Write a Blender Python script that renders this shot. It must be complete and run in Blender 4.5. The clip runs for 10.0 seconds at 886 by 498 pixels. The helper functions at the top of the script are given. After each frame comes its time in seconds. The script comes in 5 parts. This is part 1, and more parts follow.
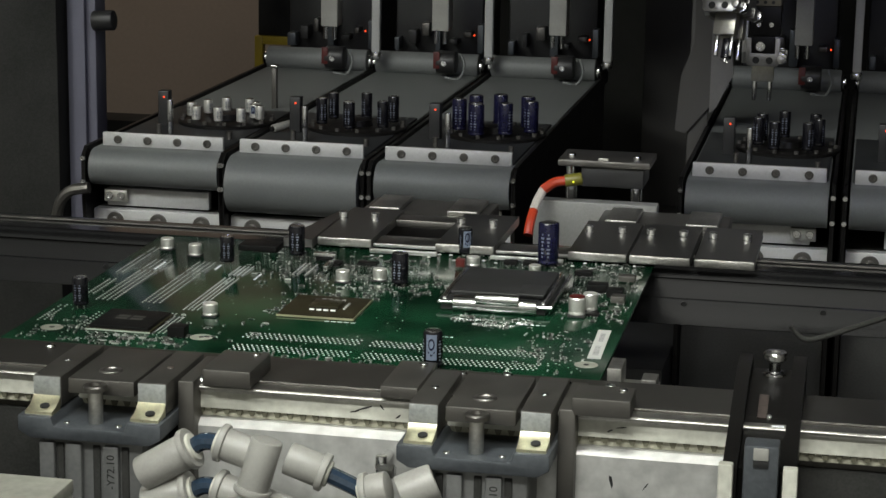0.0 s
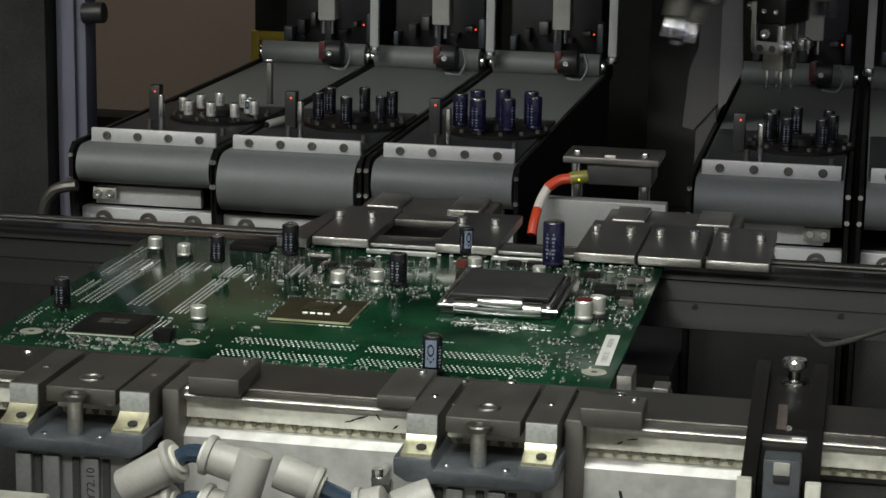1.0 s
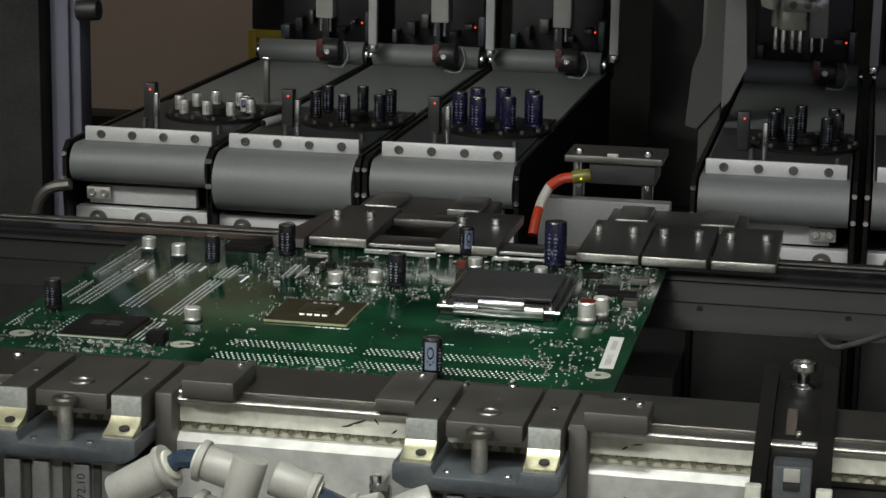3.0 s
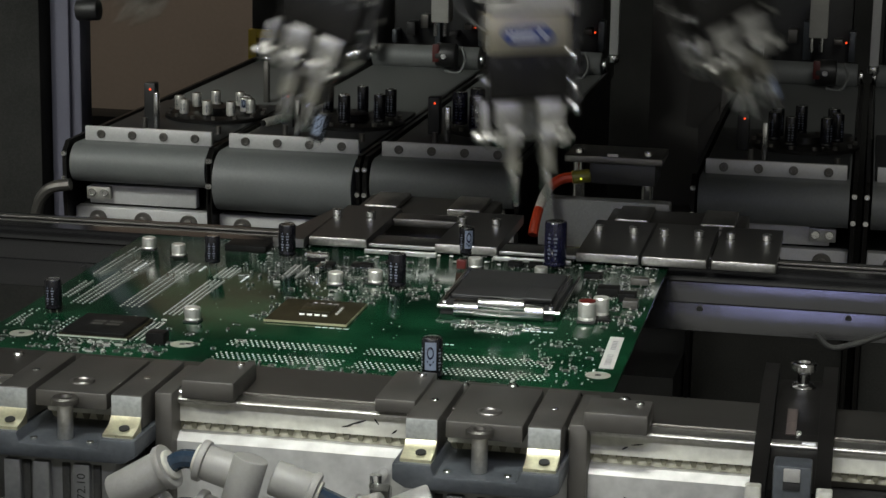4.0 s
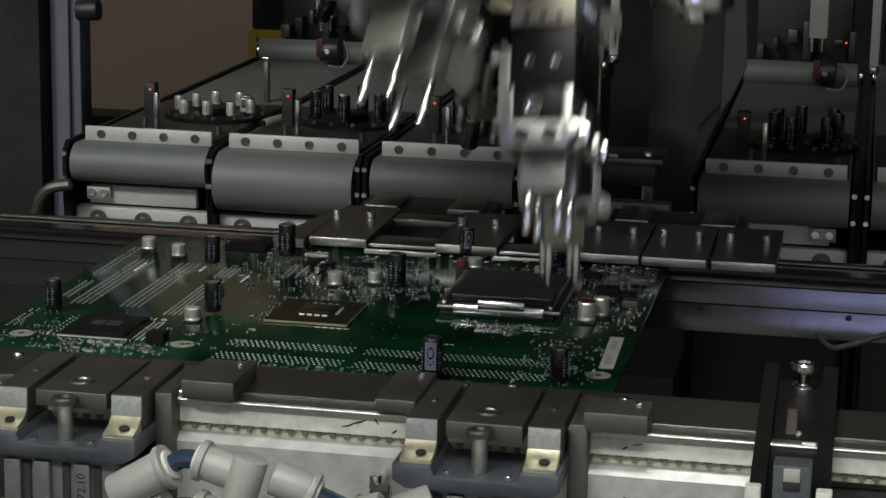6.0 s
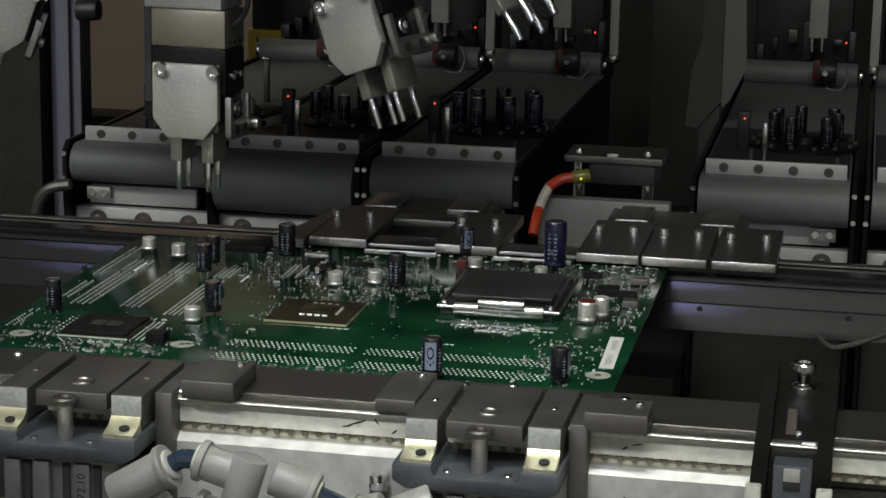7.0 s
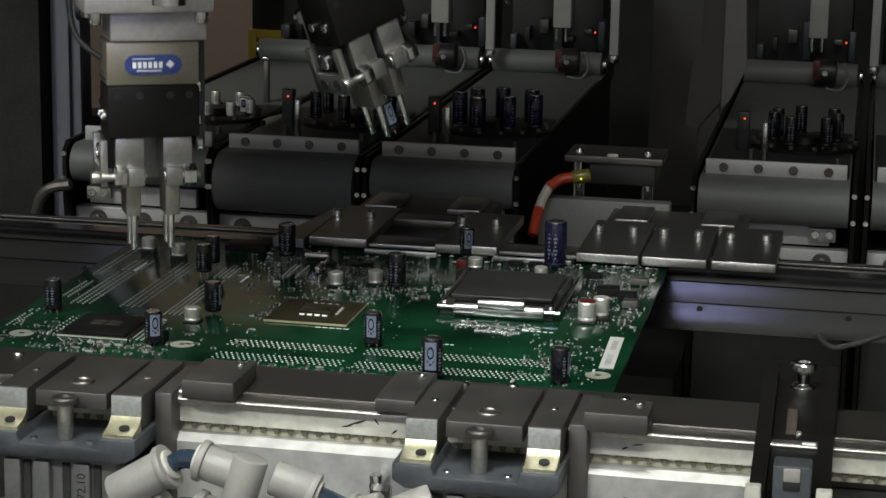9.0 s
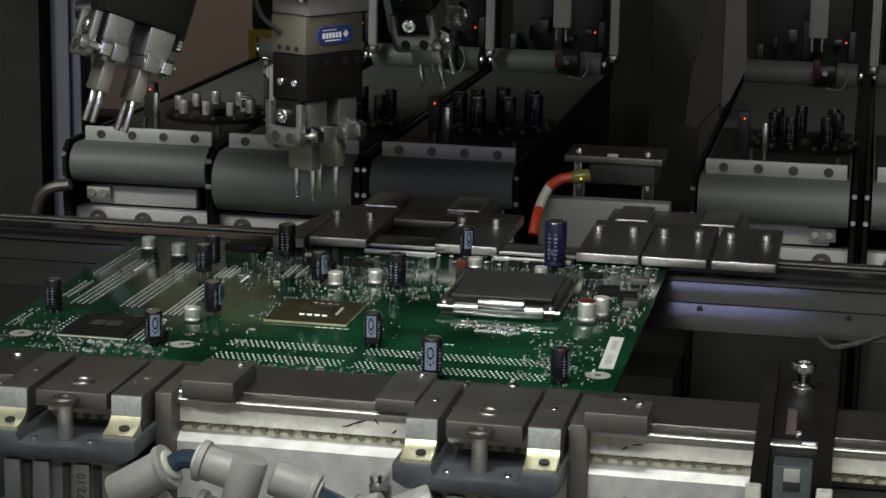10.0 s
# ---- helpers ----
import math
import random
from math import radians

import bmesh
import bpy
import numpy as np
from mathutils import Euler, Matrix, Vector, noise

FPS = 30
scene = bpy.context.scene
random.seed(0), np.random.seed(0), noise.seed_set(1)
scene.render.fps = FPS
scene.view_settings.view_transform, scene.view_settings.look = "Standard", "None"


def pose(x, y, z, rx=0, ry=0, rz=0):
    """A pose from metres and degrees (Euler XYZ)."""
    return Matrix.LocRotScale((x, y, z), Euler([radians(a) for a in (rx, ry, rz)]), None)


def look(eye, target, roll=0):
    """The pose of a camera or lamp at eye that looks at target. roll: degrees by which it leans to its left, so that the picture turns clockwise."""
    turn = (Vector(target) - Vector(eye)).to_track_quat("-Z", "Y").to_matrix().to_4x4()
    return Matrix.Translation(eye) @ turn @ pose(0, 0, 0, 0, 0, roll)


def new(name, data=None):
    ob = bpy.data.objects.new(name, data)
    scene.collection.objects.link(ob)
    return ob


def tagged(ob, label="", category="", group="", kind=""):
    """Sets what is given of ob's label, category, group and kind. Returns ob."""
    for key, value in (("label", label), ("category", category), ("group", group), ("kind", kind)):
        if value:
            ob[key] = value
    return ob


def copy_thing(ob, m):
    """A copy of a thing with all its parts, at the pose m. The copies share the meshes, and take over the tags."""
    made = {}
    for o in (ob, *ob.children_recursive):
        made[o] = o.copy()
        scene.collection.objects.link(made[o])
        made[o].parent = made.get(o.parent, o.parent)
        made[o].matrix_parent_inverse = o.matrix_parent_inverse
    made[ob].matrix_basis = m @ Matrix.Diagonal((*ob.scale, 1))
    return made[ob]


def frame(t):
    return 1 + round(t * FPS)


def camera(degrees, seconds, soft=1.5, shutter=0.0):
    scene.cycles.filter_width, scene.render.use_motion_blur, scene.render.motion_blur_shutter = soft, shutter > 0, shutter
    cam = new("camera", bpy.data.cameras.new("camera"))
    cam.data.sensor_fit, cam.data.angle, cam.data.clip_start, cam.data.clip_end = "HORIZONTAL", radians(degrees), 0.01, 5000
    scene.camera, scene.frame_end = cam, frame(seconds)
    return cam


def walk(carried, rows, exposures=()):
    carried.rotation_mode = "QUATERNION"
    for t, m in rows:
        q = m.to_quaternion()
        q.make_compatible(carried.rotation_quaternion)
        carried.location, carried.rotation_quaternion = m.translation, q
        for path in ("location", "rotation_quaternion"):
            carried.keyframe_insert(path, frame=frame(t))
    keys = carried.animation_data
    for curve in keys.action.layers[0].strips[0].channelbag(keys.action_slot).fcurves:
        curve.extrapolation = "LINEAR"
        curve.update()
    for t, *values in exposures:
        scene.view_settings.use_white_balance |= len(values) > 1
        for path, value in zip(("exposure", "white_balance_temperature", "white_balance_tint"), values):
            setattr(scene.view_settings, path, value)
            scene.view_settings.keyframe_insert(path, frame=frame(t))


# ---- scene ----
cam = camera(23.53, 10.0, soft=1.5, shutter=0.5)
EYE0 = (0.3242, -0.7319, 0.2121)
walk(cam, [
    (0.0, look((0.3368, -0.7920, 0.2258), (0.1466, 0.1651, 0.0070), 0.96)),
    (0.5, look((0.3327, -0.7716, 0.2208), (0.1425, 0.1856, 0.0025), 1.04)),
    (1.0, look((0.3284, -0.7501, 0.2166), (0.1382, 0.2069, -0.0024), 1.05)),
    (1.5, look((0.3242, -0.7321, 0.2123), (0.1347, 0.2251, -0.0065), 1.07)),
    (1.7, look(EYE0, (0.1347, 0.2254, -0.0065), 1.07)),
    (10.0, look(EYE0, (0.1347, 0.2254, -0.0065), 1.07))])

# ---- light ----
scene.view_settings.exposure = 0.0
world = bpy.data.worlds.new("world")
scene.world = world
world.use_nodes = True
world.node_tree.nodes["Background"].inputs[0].default_value = (0.62, 0.66, 0.62, 1)
world.node_tree.nodes["Background"].inputs[1].default_value = 0.06


def area(name, m, sx, sy, power, colour, spread=150):
    d = bpy.data.lights.new(name, "AREA")
    d.shape, d.size, d.size_y, d.energy, d.color = "RECTANGLE", sx, sy, power, colour
    d.spread = radians(spread)
    ob = new(name, d)
    ob.matrix_world = m
    return ob


# unseen lamps added above the open front; the second pools light on the board
area("front_top_light", look((-0.60, -1.05, 1.10), (0.14, 0.45, 0.0)), 1.0, 0.14, 1.4, (0.97, 1.0, 0.94), 40)
area("front_top_light", look((0.20, -0.34, 0.66), (0.19, 0.04, 0.0)), 0.26, 0.08, 0.31, (0.97, 1.0, 0.93), 36)
area("front_top_light", look((0.36, -0.95, 1.15), (0.14, 0.34, 0.0)), 0.6, 0.12, 0.85, (1.0, 1.0, 0.94))
# unseen overhead lamp added to lift shade and brighten reflections in front-facing metal
area("added_fill_light", look((0.2, -1.9, 1.92), (0.2, -2.0, 0.0)), 2.2, 0.3, 42.0, (1.0, 1.0, 0.95))
# lamp added out of view to brighten the brown back wall
area("back_wall_fill", look((-0.55, 1.35, 0.75), (-0.55, 1.75, 0.0)), 0.5, 0.1, 1.3, (1.0, 0.86, 0.72))


# ---- materials ----
def material(name, base, rough=0.5, metal=0.0, vary=0.25, scale=60.0, bump=0.0, fine=900.0, streak=None, coat=0.0, emit=None, tint=None, spec=0.5):
    m = bpy.data.materials.new(name)
    m.use_nodes = True
    nt = m.node_tree
    b = nt.nodes["Principled BSDF"]
    L = nt.links.new
    tc = nt.nodes.new("ShaderNodeTexCoord")
    mp = nt.nodes.new("ShaderNodeMapping")
    L(tc.outputs["Object"], mp.inputs[0])
    if streak:
        mp.inputs["Scale"].default_value = streak
    n1 = nt.nodes.new("ShaderNodeTexNoise")
    n1.inputs["Scale"].default_value, n1.inputs["Detail"].default_value = scale, 6
    n2 = nt.nodes.new("ShaderNodeTexNoise")
    n2.inputs["Scale"].default_value, n2.inputs["Detail"].default_value = fine, 3
    L(tc.outputs["Object"], n1.inputs[0])
    L(mp.outputs[0], n2.inputs[0])
    mix = nt.nodes.new("ShaderNodeMix")
    mix.data_type = "FLOAT"
    mix.inputs[0].default_value = 0.4
    L(n1.outputs[0], mix.inputs[2]), L(n2.outputs[0], mix.inputs[3])
    ramp = nt.nodes.new("ShaderNodeValToRGB")
    lo = [c * (1 - vary) for c in base]
    hi = [min(1, c * (1 + vary)) for c in (tint or base)]
    ramp.color_ramp.elements[0].position, ramp.color_ramp.elements[1].position = 0.32, 0.68
    ramp.color_ramp.elements[0].color, ramp.color_ramp.elements[1].color = (*lo, 1), (*hi, 1)
    L(mix.outputs[0], ramp.inputs[0])
    L(ramp.outputs[0], b.inputs["Base Color"])
    mr = nt.nodes.new("ShaderNodeMapRange")
    mr.inputs[3].default_value, mr.inputs[4].default_value = max(0.02, rough - 0.13), min(1, rough + 0.13)
    L(mix.outputs[0], mr.inputs[0])
    L(mr.outputs[0], b.inputs["Roughness"])
    b.inputs["Metallic"].default_value = metal
    b.inputs["Coat Weight"].default_value = coat
    b.inputs["Specular IOR Level"].default_value = spec
    if bump:
        bp = nt.nodes.new("ShaderNodeBump")
        bp.inputs["Strength"].default_value, bp.inputs["Distance"].default_value = bump, 0.0004
        L(n2.outputs[0], bp.inputs["Height"]), L(bp.outputs[0], b.inputs["Normal"])
    if emit:
        b.inputs["Emission Color"].default_value, b.inputs["Emission Strength"].default_value = (*emit[0], 1), emit[1]
    return m


ALU = material("machined_aluminium", (0.62, 0.62, 0.6), 0.36, 1.0, 0.2, 40, 0.15, 500, (1, 12, 12))
ALU_WORN = material("worn_aluminium", (0.5, 0.49, 0.46), 0.38, 1.0, 0.3, 55, 0.25, 700)
STEEL = material("bright_steel", (0.74, 0.74, 0.73), 0.2, 1.0, 0.15, 90, 0.05)
STEEL_DULL = material("ground_steel", (0.15, 0.143, 0.131), 0.42, 0.85, 0.25, 60, 0.2, 600, (10, 1, 10))
SOLDER = material("solder", (0.62, 0.62, 0.59), 0.22, 0.55, 0.12, 300)
PIN = material("polished_pin", (0.72, 0.72, 0.7), 0.18, 0.95, 0.1, 200)
SATIN = material("satin_steel", (0.24, 0.23, 0.215), 0.4, 1.0, 0.2, 45, 0.12, 500, (1, 10, 10))
PLATE = material("clear_anodised_plate", (0.36, 0.37, 0.35), 0.42, 0.55, 0.12, 30, 0.1, 900, None, 0, None, (0.5, 0.48, 0.42))
WHITE_ALU = material("pale_anodised_aluminium", (0.5, 0.5, 0.49), 0.5, 0.35, 0.12, 30, 0.1)
RAIL_TOP = material("dark_ground_rail", (0.095, 0.09, 0.082), 0.4, 0.85, 0.25, 60, 0.2, 600, (10, 1, 10))
# the yellowish light on the clamp feet is put into this colour
FOOT_LIT = material("yellow_lit_metal", (0.66, 0.63, 0.44), 0.32, 0.85, 0.2, 120, 0.1)
GOLD = material("olive_gold_anodised", (0.275, 0.252, 0.195), 0.4, 0.75, 0.18, 50, 0.08)
BLACK_ANO = material("black_anodised", (0.0075, 0.007, 0.0065), 0.42, 0.0, 0.4, 70, 0.1, spec=0.16)
BLACK = material("black_plastic", (0.018, 0.018, 0.018), 0.45, 0.0, 0.4, 60, 0.15)
DARK = material("dark_machine_paint", (0.03, 0.03, 0.028), 0.8, 0.0, 0.4, 20, 0.1, spec=0.15)
GREY_CAST = material("grey_cast_metal", (0.085, 0.094, 0.104), 0.38, 0.4, 0.25, 50, 0.3, 500)
CYLINDER = material("pale_grey_cylinder", (0.16, 0.163, 0.16), 0.4, 0.4, 0.2, 50, 0.15, 500)
DECK = material("dark_feeder_deck", (0.03, 0.032, 0.033), 0.5, 0.3, 0.3, 50, 0.1)
PLATE_TOP = material("smoky_polished_plate", (0.3, 0.295, 0.285), 0.36, 1.0, 0.1, 20)
TOOTH = material("khaki_belt_tooth", (0.13, 0.125, 0.085), 0.6, 0.0, 0.25, 120)
BAND = material("khaki_belt", (0.42, 0.41, 0.32), 0.6, 0.0, 0.25, 60, 0.1)
# paler steel: the light on the clamp cheeks' fronts is in this colour
CHEEK_LIT = material("lit_cheek_metal", (0.44, 0.46, 0.45), 0.38, 0.5, 0.3, 55, 0.2, 700)
JAW = material("pale_milled_jaw", (0.33, 0.325, 0.305), 0.34, 0.85, 0.2, 80, 0.1, 700)
# warm tone takes in the warmer light on the head, lightly mottled
FLANGE = material("warm_flange", (0.34, 0.325, 0.305), 0.42, 0.5, 0.12, 70, 0.1, 500, None, 0, None, (0.4, 0.385, 0.36))
GUARD_LIT = material("lit_guard_grey", (0.15, 0.145, 0.14), 0.5, 0.2, 0.15, 20, 0.05)
FINGER = material("yellowish_finger_metal", (0.32, 0.31, 0.265), 0.34, 0.75, 0.2, 120, 0.08)
RUBBER = material("grey_belt_rubber", (0.135, 0.142, 0.138), 0.55, 0.0, 0.14, 25, 0.06, 700)
CREAM = material("dusty_cream_paint", (0.5, 0.5, 0.43), 0.45, 0.0, 0.2, 35, 0.1, 300, None, 0, None, (0.56, 0.56, 0.49))
FITTING = material("off_white_plastic", (0.33, 0.325, 0.3), 0.36, 0.0, 0.1, 60, 0.03)
TUBE = material("blue_grey_tube", (0.022, 0.04, 0.066), 0.18, 0.0, 0.3, 40, 0.0, 900, None, 0.5)
HOSE = material("cream_hose", (0.6, 0.54, 0.38), 0.4, 0.0, 0.12, 40)
CABLE = material("orange_cable", (0.36, 0.035, 0.010), 0.4, 0.0, 0.15, 40)
CABLE_WHITE = material("white_cable_band", (0.45, 0.42, 0.38), 0.45)
LENS_YELLOW = material("yellow_sensor_body", (0.13, 0.12, 0.02), 0.3, 0.0, 0.2, 60)
WALL = material("brown_grey_wall", (0.3, 0.25, 0.21), 0.8, 0.0, 0.08, 8, 0.1, 200)
COLUMN = material("grey_blue_profile", (0.14, 0.14, 0.18), 0.5, 0.3, 0.1, 20)
YELLOW = material("yellow_paint", (0.45, 0.33, 0.03), 0.5, 0.0, 0.15, 30)
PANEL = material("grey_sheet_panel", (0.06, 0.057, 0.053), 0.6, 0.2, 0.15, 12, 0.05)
SLEEVE_BLACK = material("black_sleeve", (0.006, 0.006, 0.008), 0.2, 0.0, 0.3, 60, 0, 900)
SLEEVE_BLUE = material("navy_sleeve", (0.008, 0.008, 0.027), 0.2, 0.0, 0.3, 60, 0, 900)
STRIPE = material("pale_blue_stripe", (0.125, 0.15, 0.2), 0.3, 0.0, 0.15, 60)
PRINT = material("pale_print", (0.10, 0.11, 0.14), 0.4)
TIN = material("tinned_metal", (0.78, 0.78, 0.75), 0.25, 1.0, 0.15, 300)
CAN = material("pale_aluminium_can", (0.72, 0.71, 0.66), 0.35, 0.7, 0.12, 200)
RED = material("red_plastic", (0.07, 0.008, 0.006), 0.35, 0.0, 0.2, 80)
LED_RED = material("red_indicator", (0.5, 0.02, 0.01), 0.3, emit=((1.0, 0.08, 0.02), 1.6))
LED_GREEN = material("yellow_green_indicator", (0.3, 0.3, 0.02), 0.3, emit=((0.75, 0.8, 0.05), 1.2))
# glow of the added lamp bar, tuned for the sheen on the rear rail
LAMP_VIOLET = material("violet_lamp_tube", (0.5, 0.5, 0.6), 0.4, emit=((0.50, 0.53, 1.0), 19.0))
EPOXY = material("black_epoxy", (0.007, 0.007, 0.0068), 0.45, 0.0, 0.3, 200, 0.1, 2500, spec=0.1)
SUBSTRATE = material("olive_substrate", (0.02, 0.0175, 0.0098), 0.45, 0.0, 0.2, 120, spec=0.08)
EDGE_GOLD = material("gold_substrate_edge", (0.42, 0.41, 0.26), 0.35, 0.6, 0.15, 150)
DIE = material("die_plate", (0.022, 0.02, 0.010), 0.3, 0.2, 0.2, 150)
LABEL_BLUE = material("blue_badge", (0.028, 0.048, 0.17), 0.25, 0.0, 0.1, 60, coat=0.3)
LABEL_WHITE = material("white_badge_print", (0.7, 0.72, 0.75), 0.4)
PAPER = material("white_paper_label", (0.38, 0.38, 0.36), 0.6, 0.0, 0.05, 60)
# black for print and marks, and for the shade painted as bores and slots
INK_AND_HOLE = material("black_ink_and_hole", (0.006, 0.006, 0.006), 0.6)
SMD_TAN = material("ceramic_chip", (0.03, 0.03, 0.028), 0.4, 0.0, 0.4, 300)


def pcb_material():
    m = bpy.data.materials.new("green_solder_mask")
    m.use_nodes = True
    nt, L = m.node_tree, m.node_tree.links.new
    b = nt.nodes["Principled BSDF"]
    tc = nt.nodes.new("ShaderNodeTexCoord")
    # copper traces under the mask: warped parallel lines in patches
    base = nt.nodes.new("ShaderNodeTexVoronoi")
    base.inputs["Scale"].default_value = 38
    L(tc.outputs["Object"], base.inputs[0])
    wave = nt.nodes.new("ShaderNodeTexWave")
    wave.inputs["Scale"].default_value, wave.inputs["Distortion"].default_value = 260, 1.5
    wave.inputs["Detail"].default_value = 0
    rot = nt.nodes.new("ShaderNodeMapping")
    L(tc.outputs["Object"], rot.inputs[0]), L(base.outputs["Color"], rot.inputs["Rotation"])
    L(rot.outputs[0], wave.inputs[0])
    n = nt.nodes.new("ShaderNodeTexNoise")
    n.inputs["Scale"].default_value, n.inputs["Detail"].default_value = 26, 5
    L(tc.outputs["Object"], n.inputs[0])
    ramp = nt.nodes.new("ShaderNodeValToRGB")
    ramp.color_ramp.elements[0].color, ramp.color_ramp.elements[1].color = (0.0016, 0.0095, 0.0046, 1), (0.0056, 0.039, 0.0168, 1)
    ramp.color_ramp.elements[0].position, ramp.color_ramp.elements[1].position = 0.35, 0.68
    mix = nt.nodes.new("ShaderNodeMix")
    mix.data_type = "FLOAT"
    mix.inputs[0].default_value = 0.03
    L(n.outputs[0], mix.inputs[2]), L(wave.outputs["Fac"], mix.inputs[3])
    L(mix.outputs[0], ramp.inputs[0]), L(ramp.outputs[0], b.inputs["Base Color"])
    b.inputs["Roughness"].default_value = 0.13
    b.inputs["Specular IOR Level"].default_value = 0.45
    bp = nt.nodes.new("ShaderNodeBump")
    bp.inputs["Strength"].default_value, bp.inputs["Distance"].default_value = 0.03, 0.00003
    n.inputs["Detail"].default_value = 8
    L(n.outputs[0], bp.inputs["Height"]), L(bp.outputs[0], b.inputs["Normal"])
    return m


PCB = pcb_material()


# ---- mesh tools ----
def box(bm, x0, x1, y0, y1, z0, z1, bev=0.0, m=None):
    r = bmesh.ops.create_cube(bm, size=1.0)
    v = r["verts"]
    t = Matrix.Translation(((x0 + x1) / 2, (y0 + y1) / 2, (z0 + z1) / 2)) @ Matrix.Diagonal((x1 - x0, y1 - y0, z1 - z0, 1))
    bmesh.ops.transform(bm, matrix=t, verts=v)
    if bev:
        e = list({e for w in v for e in w.link_edges})
        out = bmesh.ops.bevel(bm, geom=e, offset=bev, segments=2, affect="EDGES", profile=0.5)
        v = list({w for f in out["faces"] for w in f.verts} | {w for w in v if w.is_valid})
    if m:
        bmesh.ops.transform(bm, matrix=m, verts=v)
    return v


def rod(bm, p0, p1, r, r2=None, seg=16, bev=0.0):
    p0, p1 = Vector(p0), Vector(p1)
    d = p1 - p0
    m = Matrix.Translation((p0 + p1) / 2) @ d.to_track_quat("Z", "Y").to_matrix().to_4x4()
    v = bmesh.ops.create_cone(bm, cap_ends=True, segments=seg, radius1=r, radius2=r if r2 is None else r2, depth=d.length, matrix=m)["verts"]
    if bev:
        e = [e for e in {e for w in v for e in w.link_edges} if any(len(f.verts) > 4 for f in e.link_faces)]
        bmesh.ops.bevel(bm, geom=e, offset=bev, segments=2, affect="EDGES", profile=0.5)


def lathe(bm, profile, seg=24, m=None):
    rings = []
    for r, z in profile:
        ring = []
        for i in range(seg):
            a = 2 * math.pi * i / seg
            p = Vector((r * math.cos(a), r * math.sin(a), z))
            ring.append(bm.verts.new(m @ p if m else p))
        rings.append(ring)
    for a, b in zip(rings, rings[1:]):
        for i in range(seg):
            j = (i + 1) % seg
            bm.faces.new((a[i], a[j], b[j], b[i]))
    bm.faces.new(reversed(rings[0])), bm.faces.new(rings[-1])


def prism(bm, outline, y0, y1, axis="y", bev=0.0):
    """An outline in (x, z) drawn out along y; or in (y, z) drawn out along x."""
    def at(a, b, c):
        return (a, c, b) if axis == "y" else (c, a, b) if axis == "x" else (a, b, c)
    v0 = [bm.verts.new(at(a, b, y0)) for a, b in outline]
    v1 = [bm.verts.new(at(a, b, y1)) for a, b in outline]
    n = len(outline)
    for i in range(n):
        j = (i + 1) % n
        bm.faces.new((v0[i], v0[j], v1[j], v1[i]))
    bm.faces.new(list(reversed(v0))), bm.faces.new(v1)
    bmesh.ops.recalc_face_normals(bm, faces=bm.faces[:])
    if bev:
        edges = list({e for v in v0 + v1 for e in v.link_edges})
        bmesh.ops.bevel(bm, geom=edges, offset=bev, segments=2, affect="EDGES", profile=0.5)


def pipe(bm, pts, r, seg=10):
    """A round tube along smooth points."""
    P = [Vector(p) for p in pts]
    fine = []
    for i in range(len(P) - 1):
        a, b, c, d = P[max(i - 1, 0)], P[i], P[i + 1], P[min(i + 2, len(P) - 1)]
        for k in range(8):
            t = k / 8
            fine.append(0.5 * (2 * b + (c - a) * t + (2 * a - 5 * b + 4 * c - d) * t * t + (3 * b - a - 3 * c + d) * t ** 3))
    fine.append(P[-1])
    rings = []
    for i, p in enumerate(fine):
        d = fine[min(i + 1, len(fine) - 1)] - fine[max(i - 1, 0)]
        q = d.to_track_quat("Z", "Y").to_matrix()
        rings.append([bm.verts.new(p + q @ Vector((r * math.cos(2 * math.pi * k / seg), r * math.sin(2 * math.pi * k / seg), 0))) for k in range(seg)])
    for a, b in zip(rings, rings[1:]):
        for i in range(seg):
            j = (i + 1) % seg
            bm.faces.new((a[i], a[j], b[j], b[i]))
    bm.faces.new(rings[0]), bm.faces.new(rings[-1])
    bmesh.ops.recalc_face_normals(bm, faces=bm.faces[:])


def screw(bm, at, r=0.0022, h=0.0018, axis=(0, 0, 1)):
    """A socket-head screw: head with a chamfer and a hexagon recess."""
    q = Matrix.Translation(at) @ Vector(axis).to_track_quat("Z", "Y").to_matrix().to_4x4()
    lathe(bm, [(r, 0), (r, h * 0.8), (r * 0.88, h), (r * 0.5, h), (r * 0.45, h * 0.35)], 12, q)


def part(name, bm, mat, parent=None, label="", smooth=True):
    me = bpy.data.meshes.new(name)
    bm.normal_update()
    bm.to_mesh(me)
    bm.free()
    me.materials.append(mat)
    if smooth:
        for f in me.polygons:
            f.use_smooth = True
        me.set_sharp_from_angle(angle=radians(32))
    ob = new(name, me)
    if parent:
        ob.parent = parent
    if label:
        ob["label"] = label
    return ob


def again(ob, m, parent=None):
    """One more object on the same mesh."""
    o = new(ob.name.split(".")[0], ob.data)
    o.parent = parent or ob.parent
    o.matrix_basis = m
    return o


def thing(name, label, category, group="", kind="", m=None):
    ob = tagged(new(name), label, category, group, kind)
    ob.empty_display_size = 0.01
    if m:
        ob.matrix_basis = m
    return ob


def one(fn, *a, **k):
    bm = bmesh.new()
    fn(bm, *a, **k)
    return bm


def letters(name, text, size, mat, parent, m):
    c = bpy.data.curves.new(name, "FONT")
    c.body, c.size, c.extrude, c.align_x, c.align_y = text, size, 0.00004, "CENTER", "CENTER"
    tmp = bpy.data.objects.new("tmp", c)
    me = bpy.data.meshes.new_from_object(tmp)
    bpy.data.objects.remove(tmp)
    me.materials.clear()
    me.materials.append(mat)
    ob = new(name, me)
    ob.parent = parent
    ob.matrix_basis = m
    return ob


